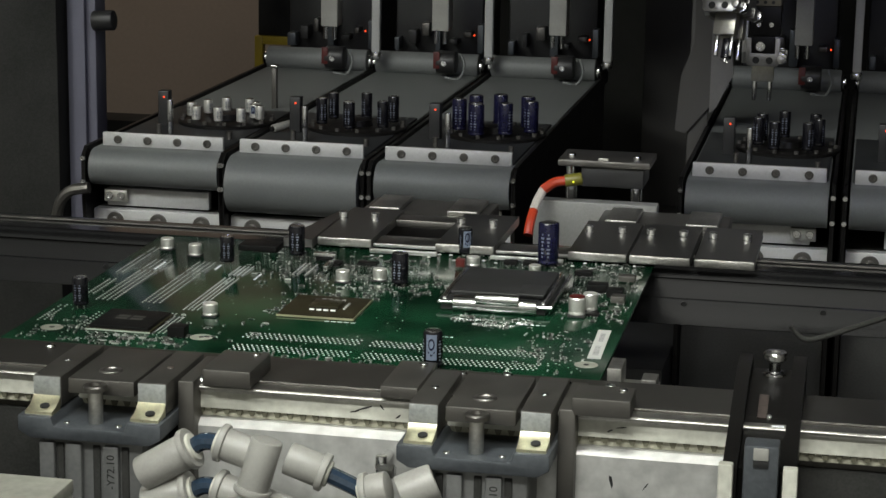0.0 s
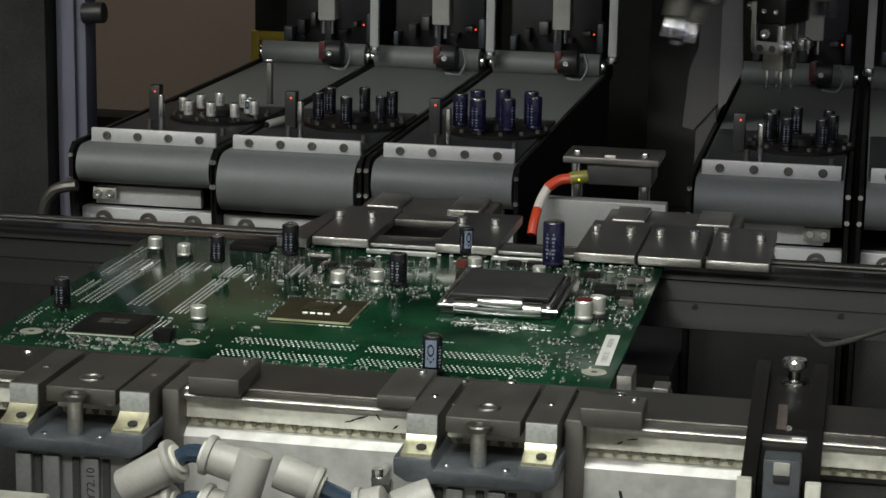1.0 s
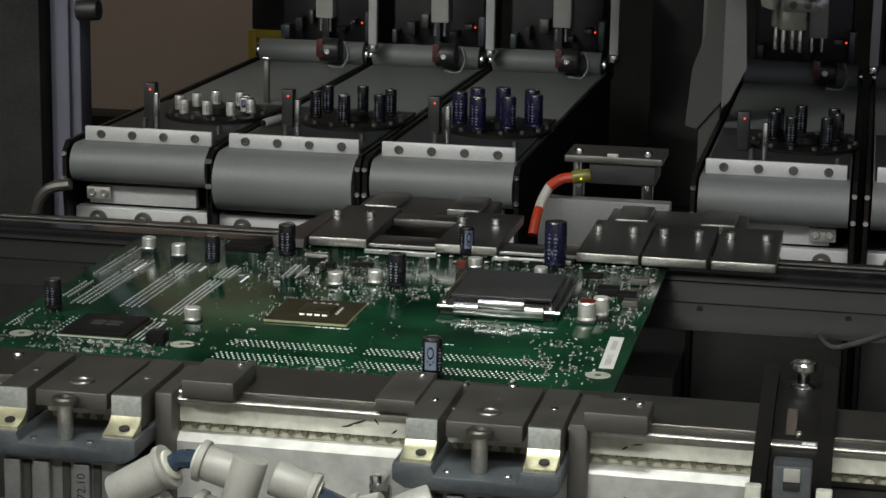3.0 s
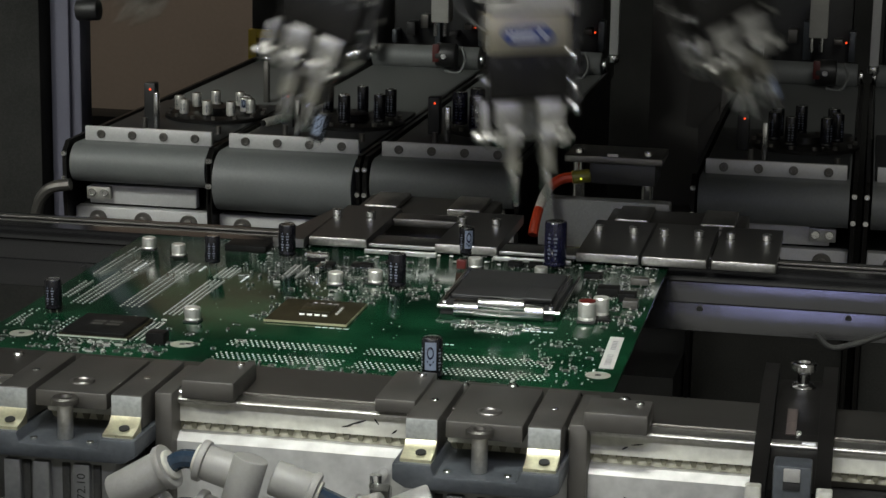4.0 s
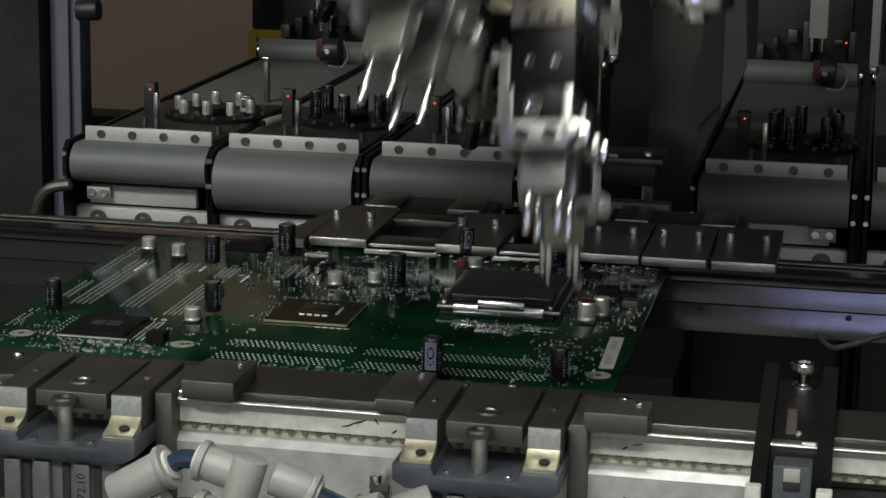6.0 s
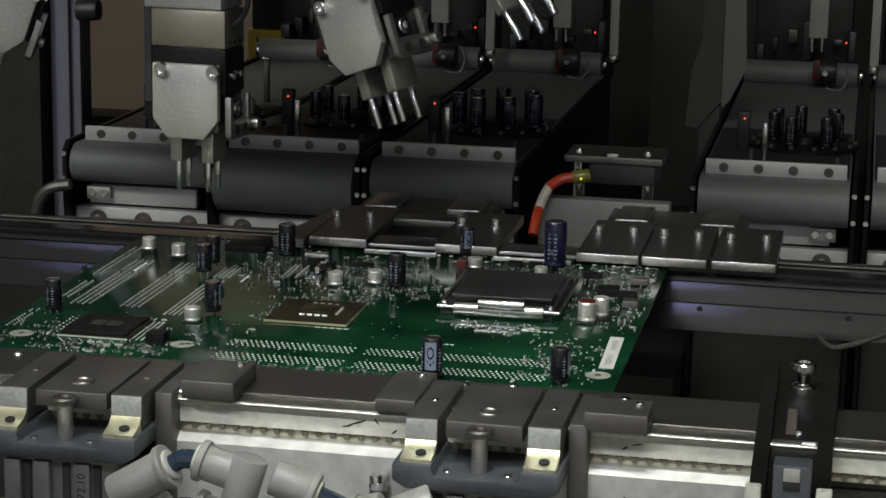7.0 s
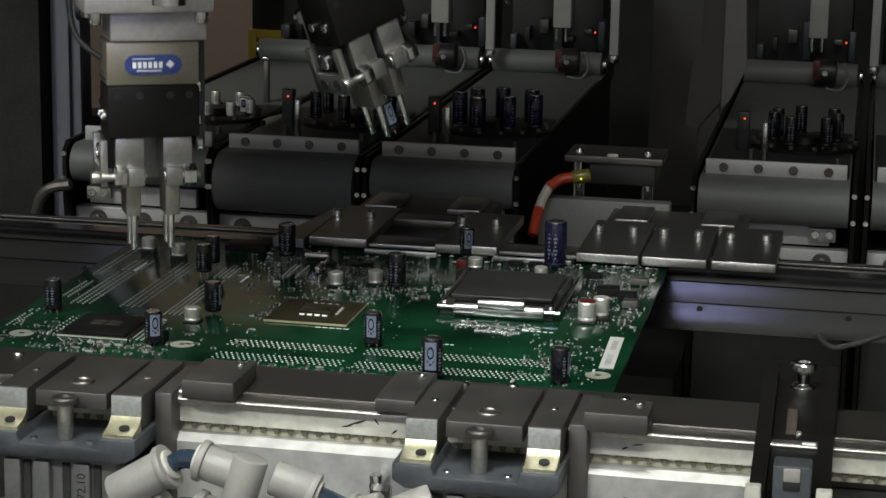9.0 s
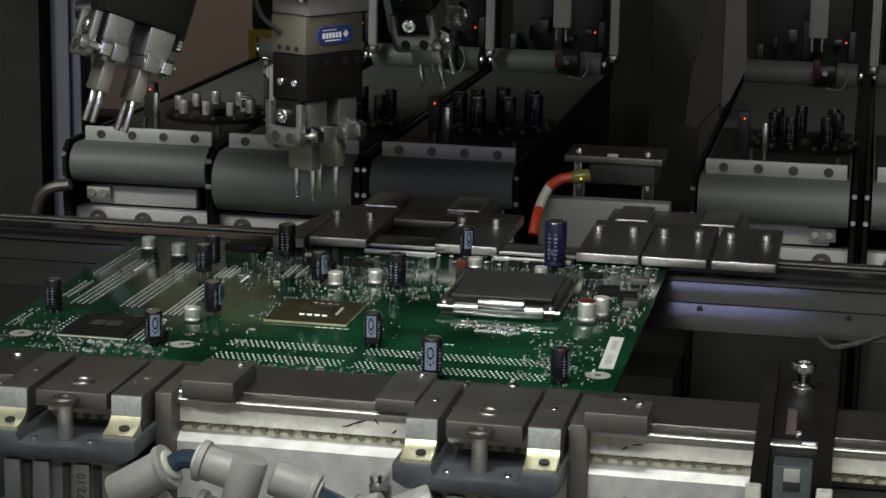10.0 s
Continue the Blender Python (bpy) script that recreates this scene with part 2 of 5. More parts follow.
# ---- the hall and the machine's shell ----
def setting(name, bm, mat, label, category):
    return tagged(part(name, bm, mat, None, smooth=False), label, category, kind="structure")


# unseen walls and ceiling close the room, kept pale to bounce light
HALL = material("pale_hall_wall", (0.65, 0.65, 0.61), 0.8, 0.0, 0.08, 4, 0.05, 120)
FLOOR = material("grey_hall_floor", (0.2, 0.2, 0.2), 0.5, 0.0, 0.15, 5, 0.05, 120)
setting("floor", one(box, -2.6, 2.6, -3.0, 2.2, -1.05, -0.95), FLOOR, "grey sealed hall floor under the machine", "floor")
setting("wall_south", one(box, -2.6, 2.6, -3.1, -3.0, -0.95, 2.0), HALL, "unseen pale grey wall behind the camera, bounces light", "wall")
setting("wall_north", one(box, -2.6, 2.6, 1.75, 1.85, -0.95, 2.0), WALL, "brown grey plain wall behind the machine", "wall")
setting("wall_west", one(box, -2.7, -2.6, -3.0, 2.2, -0.95, 2.0), HALL, "unseen pale grey side wall, bounces light", "wall")
setting("wall_east", one(box, 2.6, 2.7, -3.0, 2.2, -0.95, 2.0), HALL, "unseen pale grey side wall, bounces light", "wall")
setting("ceiling", one(box, -2.7, 2.7, -3.1, 2.2, 2.0, 2.1), HALL, "unseen pale ceiling, bounces light", "ceiling")

shell = thing("machine_frame", "dark painted machine frame with grey corner profile and roof", "machine frame")
bm = bmesh.new()
box(bm, -0.2045, -0.1835, 0.59, 0.61, -0.94, 0.8, 0.001)
box(bm, -0.1990, -0.1900, 0.5855, 0.59, -0.94, 0.8, 0.0004)
part("corner_profile", bm, COLUMN, shell, "grey blue extruded aluminium profile")
part("door_panel", one(box, -0.62, -0.206, 0.575, 0.6, -0.94, 0.8, 0.001), DARK, shell)
part("back_panel", one(box, -0.175, 1.3, 1.25, 1.27, -0.94, 0.8, 0.001), DARK, shell)
# roof and end panel are unseen and only close the machine off
part("roof_panel", one(box, -0.7, 1.3, 0.35, 1.3, 0.8, 0.82, 0.001), DARK, shell)
part("end_panel", one(box, 1.28, 1.3, -0.1, 1.25, -0.94, 0.8, 0.001), DARK, shell)
part("bed", one(box, -0.65, 1.28, -0.3, 1.25, -0.95, -0.3, 0.003), BLACK, shell)
part("sill", one(box, -0.62, -0.217, 1.2, 1.245, -0.3, -0.118, 0.001), DARK, shell)
part("knob", one(rod, (-0.183, 0.585, 0.056), (-0.168, 0.585, 0.057), 0.007, bev=0.001), BLACK, shell)
bm = bmesh.new()
box(bm, 0.158, 0.2285, 0.94, 0.945, -0.22, 0.5, 0.0005)
part("partition_panel", bm, PANEL, shell, "grey sheet metal partition between feeder lanes")

sign = thing("caution_frame", "yellow painted frame round a dark equipment cabinet", "cabinet")
bm = bmesh.new()
box(bm, -0.2500, -0.2420, 1.2, 1.21, -0.066, -0.028, 0.0005)
box(bm, -0.2420, -0.212, 1.2, 1.21, -0.036, -0.028, 0.0005)
part("frame", bm, YELLOW, sign)
part("cabinet", one(box, -0.247, -0.213, 1.203, 1.246, -0.0278, 0.6, 0.001), BLACK, sign)


# ---- capacitors ----
def capacitor(r, h, sleeve, label, group, leads=True, m=None):
    c = thing("capacitor", label, "capacitor", group, m=m)
    base = 0.0015 if leads else 0.0
    bm = bmesh.new()
    lathe(bm, [(r * 0.9, base), (r, base + 0.0005), (r, base + 0.0012), (r * 0.95, base + 0.0018), (r, base + 0.0024), (r, base + h - 0.0006), (r * 0.93, base + h)], 28)
    body = part("sleeve", bm, sleeve, c)
    bm = bmesh.new()
    lathe(bm, [(r * 0.84, base + h - 0.0002), (r * 0.84, base + h + 0.00025), (r * 0.78, base + h + 0.0001)], 24)
    part("top", bm, TIN, c, "scored aluminium top")
    # printed polarity stripe with a ring and a chevron, on thin shells around the sleeve
    rr = r + 0.00006

    def wrap(bm, corners, lift):
        bm.faces.new([bm.verts.new(((rr + lift) * math.cos(radians(a)), (rr + lift) * math.sin(radians(a)), base + z)) for a, z in corners])

    bm = bmesh.new()
    for i in range(8):
        a0, a1 = -120 + 8 * i, -112 + 8 * i
        wrap(bm, [(a0, 0.0028), (a1, 0.0028), (a1, h - 0.0008), (a0, h - 0.0008)], 0)
    part("stripe", bm, STRIPE, body, "pale polarity stripe")
    bm = bmesh.new()
    zc = h * 0.66
    for i in range(14):
        t0, t1 = 2 * math.pi * i / 14, 2 * math.pi * (i + 1) / 14
        wrap(bm, [(-88 + q * math.cos(t), zc + q * 0.000125 * math.sin(t)) for q, t in ((13, t0), (19, t0), (19, t1), (13, t1))], 0.00004)
    for d in (-1, 1):
        wrap(bm, [(-88, h * 0.36), (-88, h * 0.31), (-88 + d * 19, h * 0.42), (-88 + d * 19, h * 0.47)][::d], 0.00004)
    part("stripe_mark", bm, SLEEVE_BLUE, body)
    bm = bmesh.new()
    for k in range(7):
        z = base + h * 0.18 + k * h * 0.09
        for a in (radians(-36), radians(-146), radians(72), radians(106)):
            w = radians(4 + 3 * ((k * 7) % 3))
            cc = [bm.verts.new(((rr + 0.00004) * math.cos(t), (rr + 0.00004) * math.sin(t), z + d)) for t, d in ((a - w, 0), (a + w, 0), (a + w, h * 0.05), (a - w, h * 0.05))]
            bm.faces.new(cc)
    part("print", bm, PRINT, body)
    if leads:
        lead = part("lead", one(rod, (-r * 0.45, 0, -0.001), (-r * 0.45, 0, base + 0.0005), 0.0004, seg=8), TIN, c)
        again(lead, pose(r * 0.9, 0, 0))
    return c


CAP8 = capacitor(0.00385, 0.0138, SLEEVE_BLACK, "black electrolytic capacitor with pale stripe standing on the board", "capacitors on the board", m=pose(0.1787, -0.0132, 0))
CAP_SMALL = capacitor(0.0034, 0.0118, SLEEVE_BLACK, "black electrolytic capacitor standing on the board", "capacitors on the board", m=pose(0.0137, 0.042, 0, 0, 0, 178))
capacitor(0.0049, 0.0195, SLEEVE_BLUE, "tall navy blue electrolytic capacitor with printed sleeve", "capacitors on the board", m=pose(0.1955, 0.1725, 0, 0, 0, 172))
copy_thing(CAP_SMALL, pose(0.0497, 0.1368, 0, 0, 0, 190))
copy_thing(CAP8, pose(0.0771, 0.1596, 0, 0, 0, 181))
copy_thing(CAP_SMALL, pose(0.1535, 0.1850, 0, 0, 0, 25))
copy_thing(CAP8, pose(0.1369, 0.1159, 0, 0, 0, 170))
PLACED = [(0.0755, 0.0554), (0.2241, -0.0075), (0.0514, 0.1195), (0.1481, 0.0249), (0.0682, 0.0047), (0.1026, 0.1189)]
carried = [copy_thing(CAP_SMALL, pose(0, 0, 0.4)) for _ in PLACED]
for c in carried:
    tagged(c, "black electrolytic capacitor held by a gripper, then set on the board", "capacitor", "capacitors set by the gripper")

# ---- circuit board ----
BOARD = (0.0, 0.244, -0.018, 0.2)
board = thing("circuit_board", "green motherboard with soldered parts clamped between conveyor rails", "circuit board")
part("board", one(box, BOARD[0], BOARD[1], BOARD[2], BOARD[3], -0.0016, 0.0, 0.0002), PCB, board)
rng = random.Random(4)


def dots(name, rows, r=0.0006, z=0.0001, mat=SOLDER):
    """Solder pads: low domes on the mask."""
    bm = bmesh.new()
    for x, y in rows:
        lo = [bm.verts.new((x + r * math.cos(k * math.pi / 4), y + r * math.sin(k * math.pi / 4), z)) for k in range(8)]
        hi = [bm.verts.new((x + r * 0.62 * math.cos(k * math.pi / 4), y + r * 0.62 * math.sin(k * math.pi / 4), z + r * 0.42)) for k in range(8)]
        top = bm.verts.new((x, y, z + r * 0.55))
        for k in range(8):
            q = (k + 1) % 8
            bm.faces.new((lo[k], lo[q], hi[q], hi[k]))
            bm.faces.new((hi[k], hi[q], top))
    ob = tagged(part(name, bm, mat, board, smooth=False), kind="stuff")
    for f in ob.data.polygons:
        f.use_smooth = True
    return ob


def pads_y(x, y0, y1, pitch, cols):
    n = int((y1 - y0) / pitch)
    return [(x + c, y0 + k * pitch + (0.5 * pitch if i % 2 else 0)) for i, c in enumerate(cols) for k in range(n) if not 0.70 < k / n < 0.745]


slots = []
for x in (0.0150, 0.0360):
    slots += pads_y(x, 0.0575, 0.140, 0.00254, (0, 0.0025, 0.0050, 0.0075))
slots += pads_y(0.0571, 0.0495, 0.1365, 0.0020, (0, 0.002, 0.004, 0.006))
slots += pads_y(0.0075, 0.066, 0.099, 0.00254, (0, 0.0025))
slots += pads_y(0.0058, 0.108, 0.166, 0.00254, (0, 0.0025))
slots += pads_y(0.004, 0.018, 0.046, 0.00254, (0, 0.0025))
slots += pads_y(0.0885, 0.125, 0.15, 0.002, (-0.004, -0.002, 0.002))
for dy in (0.0382, 0.0400, 0.0418):
    slots += [(0.028 + k * 0.0019, dy) for k in range(16)]
for dx in (0.0575, 0.0595, 0.0615):
    slots += [(dx, 0.010 + k * 0.0019) for k in range(15)]
slots += [(0.024 + 0.0021 * (k % 2), 0.009 + k * 0.0017) for k in range(17)]
slots += [(0.030 + k * 0.0014, 0.0055 - 0.0018 * (k % 3)) for k in range(20)]
dots("slot_pad_field", slots, 0.00052)
dimm = []
for y in (0.0165, -0.002):
    for j, dy in enumerate((0, 0.0024, 0.0048, 0.0072)):
        for k in range(61):
            if not 23 < k < 26:
                dimm.append((0.0945 + k * 0.00204 + (0.001 if j % 2 else 0), y + dy - 0.0036))
dots("memory_pad_field", dimm, 0.00052)
dots("via_specks", [(rng.uniform(0.004, 0.24), rng.uniform(-0.014, 0.19)) for _ in range(330)], 0.0003)

dots("edge_pad_field", [(0.110 + 0.0046 * k + rng.uniform(-0.001, 0.001), 0.172 + rng.choice((0.0, 0.0035, 0.0105))) for k in range(28)], 0.0011)
dots("bright_joints", [(x + rng.uniform(-w, w), y + rng.uniform(-d, d)) for x, y, w, d, n in ((0.115, 0.112, 0.018, 0.010, 30), (0.045, -0.004, 0.03, 0.006, 16), (0.145, 0.117, 0.008, 0.003, 14), (0.190, 0.066, 0.017, 0.006, 45), (0.225, 0.03, 0.01, 0.03, 30), (0.228, 0.12, 0.01, 0.035, 40)) for _ in range(n)], 0.00046)

ring = None
for x, y in ((0.0142, 0.0078), (0.0783, 0.0083), (0.236, 0.007), (0.2363, 0.1598)):
    if ring is None:
        bm = bmesh.new()
        lathe(bm, [(0.0010, 0.00008), (0.0010, 0.0002), (0.0047, 0.0002), (0.0047, 0.00008)], 28)
        ring = part("mounting_hole", bm, material("bare_copper_tin_ring", (0.42, 0.42, 0.36), 0.5, 0.6, 0.2, 200), board, "tinned ring of a mounting hole")
        ring.matrix_basis = pose(x, y, 0)
        hole = part("hole", one(rod, (0, 0, 0.0001), (0, 0, 0.00025), 0.0012, seg=20), INK_AND_HOLE, ring)
    else:
        o = again(ring, pose(x, y, 0))
        again(hole, pose(0, 0, 0), o)


def chip(name, x0, x1, y0, y1, h, mat, label="", legs=0):
    ob = part(name, one(box, -(x1 - x0) / 2, (x1 - x0) / 2, -(y1 - y0) / 2, (y1 - y0) / 2, 0.0002, h, 0.00015), mat, board, label)
    ob.matrix_basis = pose((x0 + x1) / 2, (y0 + y1) / 2, 0)
    if legs:
        bm = bmesh.new()
        for k in range(legs):
            x = -(x1 - x0) / 2 + (k + 0.5) * (x1 - x0) / legs
            for s in (-1, 1):
                box(bm, x - 0.0002, x + 0.0002, s * (y1 - y0) / 2 - 0.0006, s * (y1 - y0) / 2 + 0.0008, 0.0001, 0.0006)
        part("leg_row", bm, TIN, ob)
    return ob


nb = chip("bridge_chip", 0.0985, 0.1315, 0.0490, 0.0845, 0.0012, SUBSTRATE, "olive ball grid chip with a bare die")
part("substrate_edge", one(box, -0.0167, 0.0167, -0.0181, -0.01776, 0.0003, 0.00115), EDGE_GOLD, nb)
part("die", one(box, -0.0062, 0.0068, -0.0045, 0.0085, 0.0012, 0.0022, 0.0002), DIE, nb)
bm = bmesh.new()
for k in range(4):
    box(bm, 0.0088, 0.0098, -0.004 + k * 0.003, -0.0025 + k * 0.003, 0.0012, 0.0018)
    box(bm, -0.004 + k * 0.003, -0.0025 + k * 0.003, 0.0105, 0.0115, 0.0012, 0.0018)
part("chip_resistors", bm, SOLDER, nb)
bm = bmesh.new()
for k in range(4):
    box(bm, -0.0050 + k * 0.0031, -0.0029 + k * 0.0031, -0.0080, -0.0072, 0.0012, 0.0018, 0.0001)
part("chip_capacitors", bm, material("white_ceramic_cap", (0.85, 0.85, 0.8), 0.3), nb, "row of four pale ceramic capacitors")
part("substrate_edge", one(box, 0.01656, 0.0169, -0.0177, 0.0177, 0.0003, 0.00115), EDGE_GOLD, nb)
sb = chip("bridge_chip", 0.0300, 0.0555, 0.0085, 0.0365, 0.0022, EPOXY, "black square controller chip")
bm = bmesh.new()
for i in range(4):
    box(bm, -0.006 + (i % 2) * 0.0065, -0.001 + (i % 2) * 0.0068, -0.002 + (i // 2) * 0.004, 0.0006 + (i // 2) * 0.004, 0.0022, 0.00224)
part("rim", one(box, -0.0140, 0.0140, -0.0153, 0.0153, 0.0002, 0.0010, 0.0001), SUBSTRATE, sb)
part("rim_edge", one(box, -0.0140, 0.0140, -0.01548, -0.01532, 0.0003, 0.00095), material("grey_green_laminate", (0.32, 0.36, 0.3), 0.45), sb)
part("print", bm, material("grey_laser_mark", (0.045, 0.045, 0.04), 0.5), sb)

socket = chip("cpu_socket", 0.1630, 0.2085, 0.0795, 0.1385, 0.0042, BLACK, "black processor socket with steel load plate and lever")
part("load_cap", one(box, -0.0205, 0.0205, -0.019, 0.027, 0.0042, 0.0062, 0.0006), BLACK, socket, "black pick-up cover")
part("cap_tab", one(box, 0.009, 0.021, -0.022, -0.004, 0.0062, 0.0072, 0.0003), BLACK, socket)
part("load_plate", one(rod, (-0.0170, -0.0300, 0.0033), (0.0195, -0.0300, 0.0033), 0.0035, seg=24, bev=0.0005), STEEL, socket, "rolled bright steel front of the load plate")
bm = bmesh.new()
rod(bm, (-0.0235, -0.0300, 0.0035), (0.0255, -0.0300, 0.0035), 0.0009, seg=10)
for x in (-0.0235, 0.0250):
    rod(bm, (x, -0.0300, 0.0035), (x, 0.031, 0.0040), 0.0008, seg=10)
part("lever", bm, STEEL, socket, "bent steel wire lever")
# flat tongue shaped as a round bar so that it shines
part("tongue", one(rod, (-0.0070, -0.0320, 0.0062), (0.0120, -0.0320, 0.0062), 0.0026, seg=24, bev=0.0006), STEEL, socket, "tongue rounded to catch a bright highlight")
for x in (-0.0215, 0.0215):
    part("side_flange", one(box, x - 0.0008, x + 0.0008, -0.028, 0.029, 0.003, 0.0055, 0.0003), STEEL, socket)

# small cans of solid capacitors
can = None
for x, y, s, h in ((0.013, 0.159, 1, 1), (0.03, 0.1496, 1, 1), (0.0713, 0.0423, 1, 1), (0.1105, 0.1158, 1, 1), (0.1259, 0.1233, 1, 1), (0.1614, 0.1640, 1, 0.8), (0.1914, 0.1592, 0.9, 0.6), (0.2218, 0.082, 1.15, 1.5), (0.2262, 0.0915, 1.0, 1.45)):
    if can is None:
        bm = bmesh.new()
        lathe(bm, [(0.0031, 0.0008), (0.0032, 0.0012), (0.0030, 0.0017), (0.0032, 0.0021), (0.0032, 0.0054), (0.0029, 0.0058), (0.0024, 0.0057)], 24)
        can = part("can_capacitor", bm, CAN, board, "small pale aluminium can capacitor")
        can.matrix_basis = pose(x, y, 0)
        plinth = part("plinth", one(box, -0.0032, 0.0032, -0.0032, 0.0032, 0.0001, 0.0009, 0.0002), BLACK, can)
    else:
        o = again(can, Matrix.LocRotScale((x, y, 0), None, (s, s, h)))
        again(plinth, pose(0, 0, 0), o)
bm = bmesh.new()
lathe(bm, [(0.0034, 0.0087), (0.0034, 0.0090), (0.003, 0.0091)], 20)
part("red_cap_mark", bm, RED, board).matrix_basis = pose(0.2218, 0.082, 0)
part("jumper", one(box, 0.1540, 0.1582, 0.1585, 0.1615, 0.0002, 0.0042, 0.0004), RED, board, "small red plastic jumper")

# packages with legs
for x, y, w, d, h, legs in ((0.0560, 0.172, 0.019, 0.014, 0.003, 0), (0.0915, 0.158, 0.008, 0.006, 0.0022, 0), (0.0985, 0.148, 0.006, 0.008, 0.0016, 6), (0.1135, 0.152, 0.009, 0.006, 0.0016, 7), (0.125, 0.162, 0.006, 0.006, 0.0014, 5), (0.178, 0.171, 0.006, 0.005, 0.0022, 3), (0.187, 0.172, 0.006, 0.005, 0.0022, 3), (0.2245, 0.130, 0.009, 0.008, 0.0035, 3), (0.2335, 0.122, 0.007, 0.007, 0.0035, 2), (0.2145, 0.158, 0.008, 0.006, 0.0025, 3), (0.2270, 0.085, 0.008, 0.005, 0.0014, 6), (0.0685, 0.0080, 0.007, 0.007, 0.0045, 3)):
    chip("chip_package", x - w / 2, x + w / 2, y - d / 2, y + d / 2, h, EPOXY, "", legs)
cr = chip("crystal", 0.0860, 0.0965, 0.1565, 0.1605, 0.0034, TIN, "bright crystal oscillator can")
chip("crystal", 0.0965, 0.0985, 0.134, 0.146, 0.0028, TIN)
chip("coil", 0.233, 0.239, 0.1085, 0.1145, 0.0032, STEEL_DULL)
chip("coil", 0.2315, 0.239, 0.1495, 0.1545, 0.003, STEEL_DULL)

# crowds of tiny chip parts
bm, bm2 = bmesh.new(), bmesh.new()
ZONES = [(0.03, 0.075, -0.012, 0.004, 80), (0.005, 0.03, -0.01, 0.03, 34), (0.055, 0.1, 0.005, 0.048, 28), (0.098, 0.15, 0.1, 0.17, 95), (0.06, 0.098, 0.1, 0.19, 60), (0.135, 0.165, 0.105, 0.125, 25), (0.15, 0.24, 0.158, 0.196, 110), (0.21, 0.242, 0.075, 0.165, 90), (0.205, 0.235, -0.012, 0.05, 55), (0.095, 0.16, -0.016, -0.008, 35), (0.09, 0.099, 0.05, 0.09, 18), (0.1, 0.135, 0.085, 0.098, 30), (0.172, 0.212, 0.054, 0.074, 22)]
for x0, x1, y0, y1, n in ZONES:
    for _ in range(n):
        x, y = rng.uniform(x0, x1), rng.uniform(y0, y1)
        w, d = rng.choice(((0.0010, 0.0005), (0.0016, 0.0008), (0.0008, 0.0016), (0.0005, 0.001)))
        h = rng.uniform(0.0004, 0.0009)
        box(bm if rng.random() < 0.9 else bm2, x - w * 0.6, x + w * 0.6, y - d * 0.6, y + d * 0.6, 0.0001, h)
        for s in (-1, 1):
            sx, sy = (s * w * 0.75, 0) if w > d else (0, s * d * 0.75)
            box(bm2, x + sx - 0.00028, x + sx + 0.00028, y + sy - 0.0003, y + sy + 0.0003, 0.0001, h * 0.8, 0.0)
tagged(part("chip_part_field", bm, SMD_TAN, board, smooth=False), kind="stuff")
tagged(part("solder_joint_field", bm2, SOLDER, board, smooth=False), kind="stuff")
bm = bmesh.new()
for k in range(9):
    x = 0.0985 + k * 0.0125 + rng.uniform(-0.002, 0.002)
    vs = [(x, -0.0135), (x + 0.006, -0.0135)]
    for a, b in vs:
        box(bm, a, a + 0.003, b, b + 0.0012, 0.00008, 0.0003)
part("edge_pads", bm, TIN, board)
sticker = part("label_sticker", one(box, -0.0027, 0.0027, -0.0225, 0.0225, 0.0001, 0.0003), PAPER, board, "white paper label with dark bars")
sticker.matrix_basis = pose(0.2371, 0.0390, 0, 0, 0, 1.5)
bm = bmesh.new()
for k in range(14):
    y = -0.018 + k * 0.0011 + rng.uniform(0, 0.0003)
    box(bm, -0.0012, 0.0012, y, y + rng.choice((0.0003, 0.0006)), 0.0003, 0.00034)
for k in range(6):
    box(bm, -0.001, 0.001, 0.004 + k * 0.0022, 0.0052 + k * 0.0022, 0.0003, 0.00034)
part("print_bars", bm, material("grey_print", (0.16, 0.16, 0.16), 0.6), sticker)
bm = bmesh.new()
for x, y, w, d in ((0.02, 0.118, 0.0012, 0.016), (0.047, 0.125, 0.001, 0.01), (0.07, 0.11, 0.001, 0.012), (0.12, 0.046, 0.014, 0.0008), (0.2, 0.062, 0.012, 0.0009), (0.168, 0.034, 0.01, 0.0009)):
    for k in range(5):
        box(bm, x + (k * w / 5 if w > d else 0), x + (k * w / 5 + w / 7 if w > d else w), y + (k * d / 5 if d > w else 0), y + (k * d / 5 + d / 7 if d > w else d), 0.00005, 0.00009)
tagged(part("silk_print", bm, LABEL_WHITE, board), kind="stuff")

# ---- front conveyor rail ----
rail = thing("front_conveyor_rail", "grey steel front conveyor rail with toothed belt and pale lower beam", "conveyor rail")
part("top_bar", one(prism, [(-0.0225, 0.0028), (-0.0552, 0.0028), (-0.0555, 0.0025), (-0.0555, -0.014), (-0.0225, -0.014)], -0.5, 0.75, "x"), RAIL_TOP, rail)
# round bead added so that the rail's edge shows a highlight
part("glint_bead", one(rod, (-0.5, -0.0632, 0.0010), (0.75, -0.0632, 0.0010), 0.0007, seg=12), ALU_WORN, rail, "thin bead added to catch a bright edge line")
part("edge_strip", one(prism, [(-0.0556, 0.0018), (-0.063, 0.0018), (-0.063, -0.0005), (-0.0556, -0.0005)], -0.5, 0.75, "x"), ALU_WORN, rail, "bright milled edge")
part("cover_strip", one(prism, [(-0.0556, -0.0006), (-0.0615, -0.0006), (-0.0615, -0.0072), (-0.0556, -0.0072)], -0.5, 0.75, "x"), CREAM, rail, "scuffed cream belt cover")
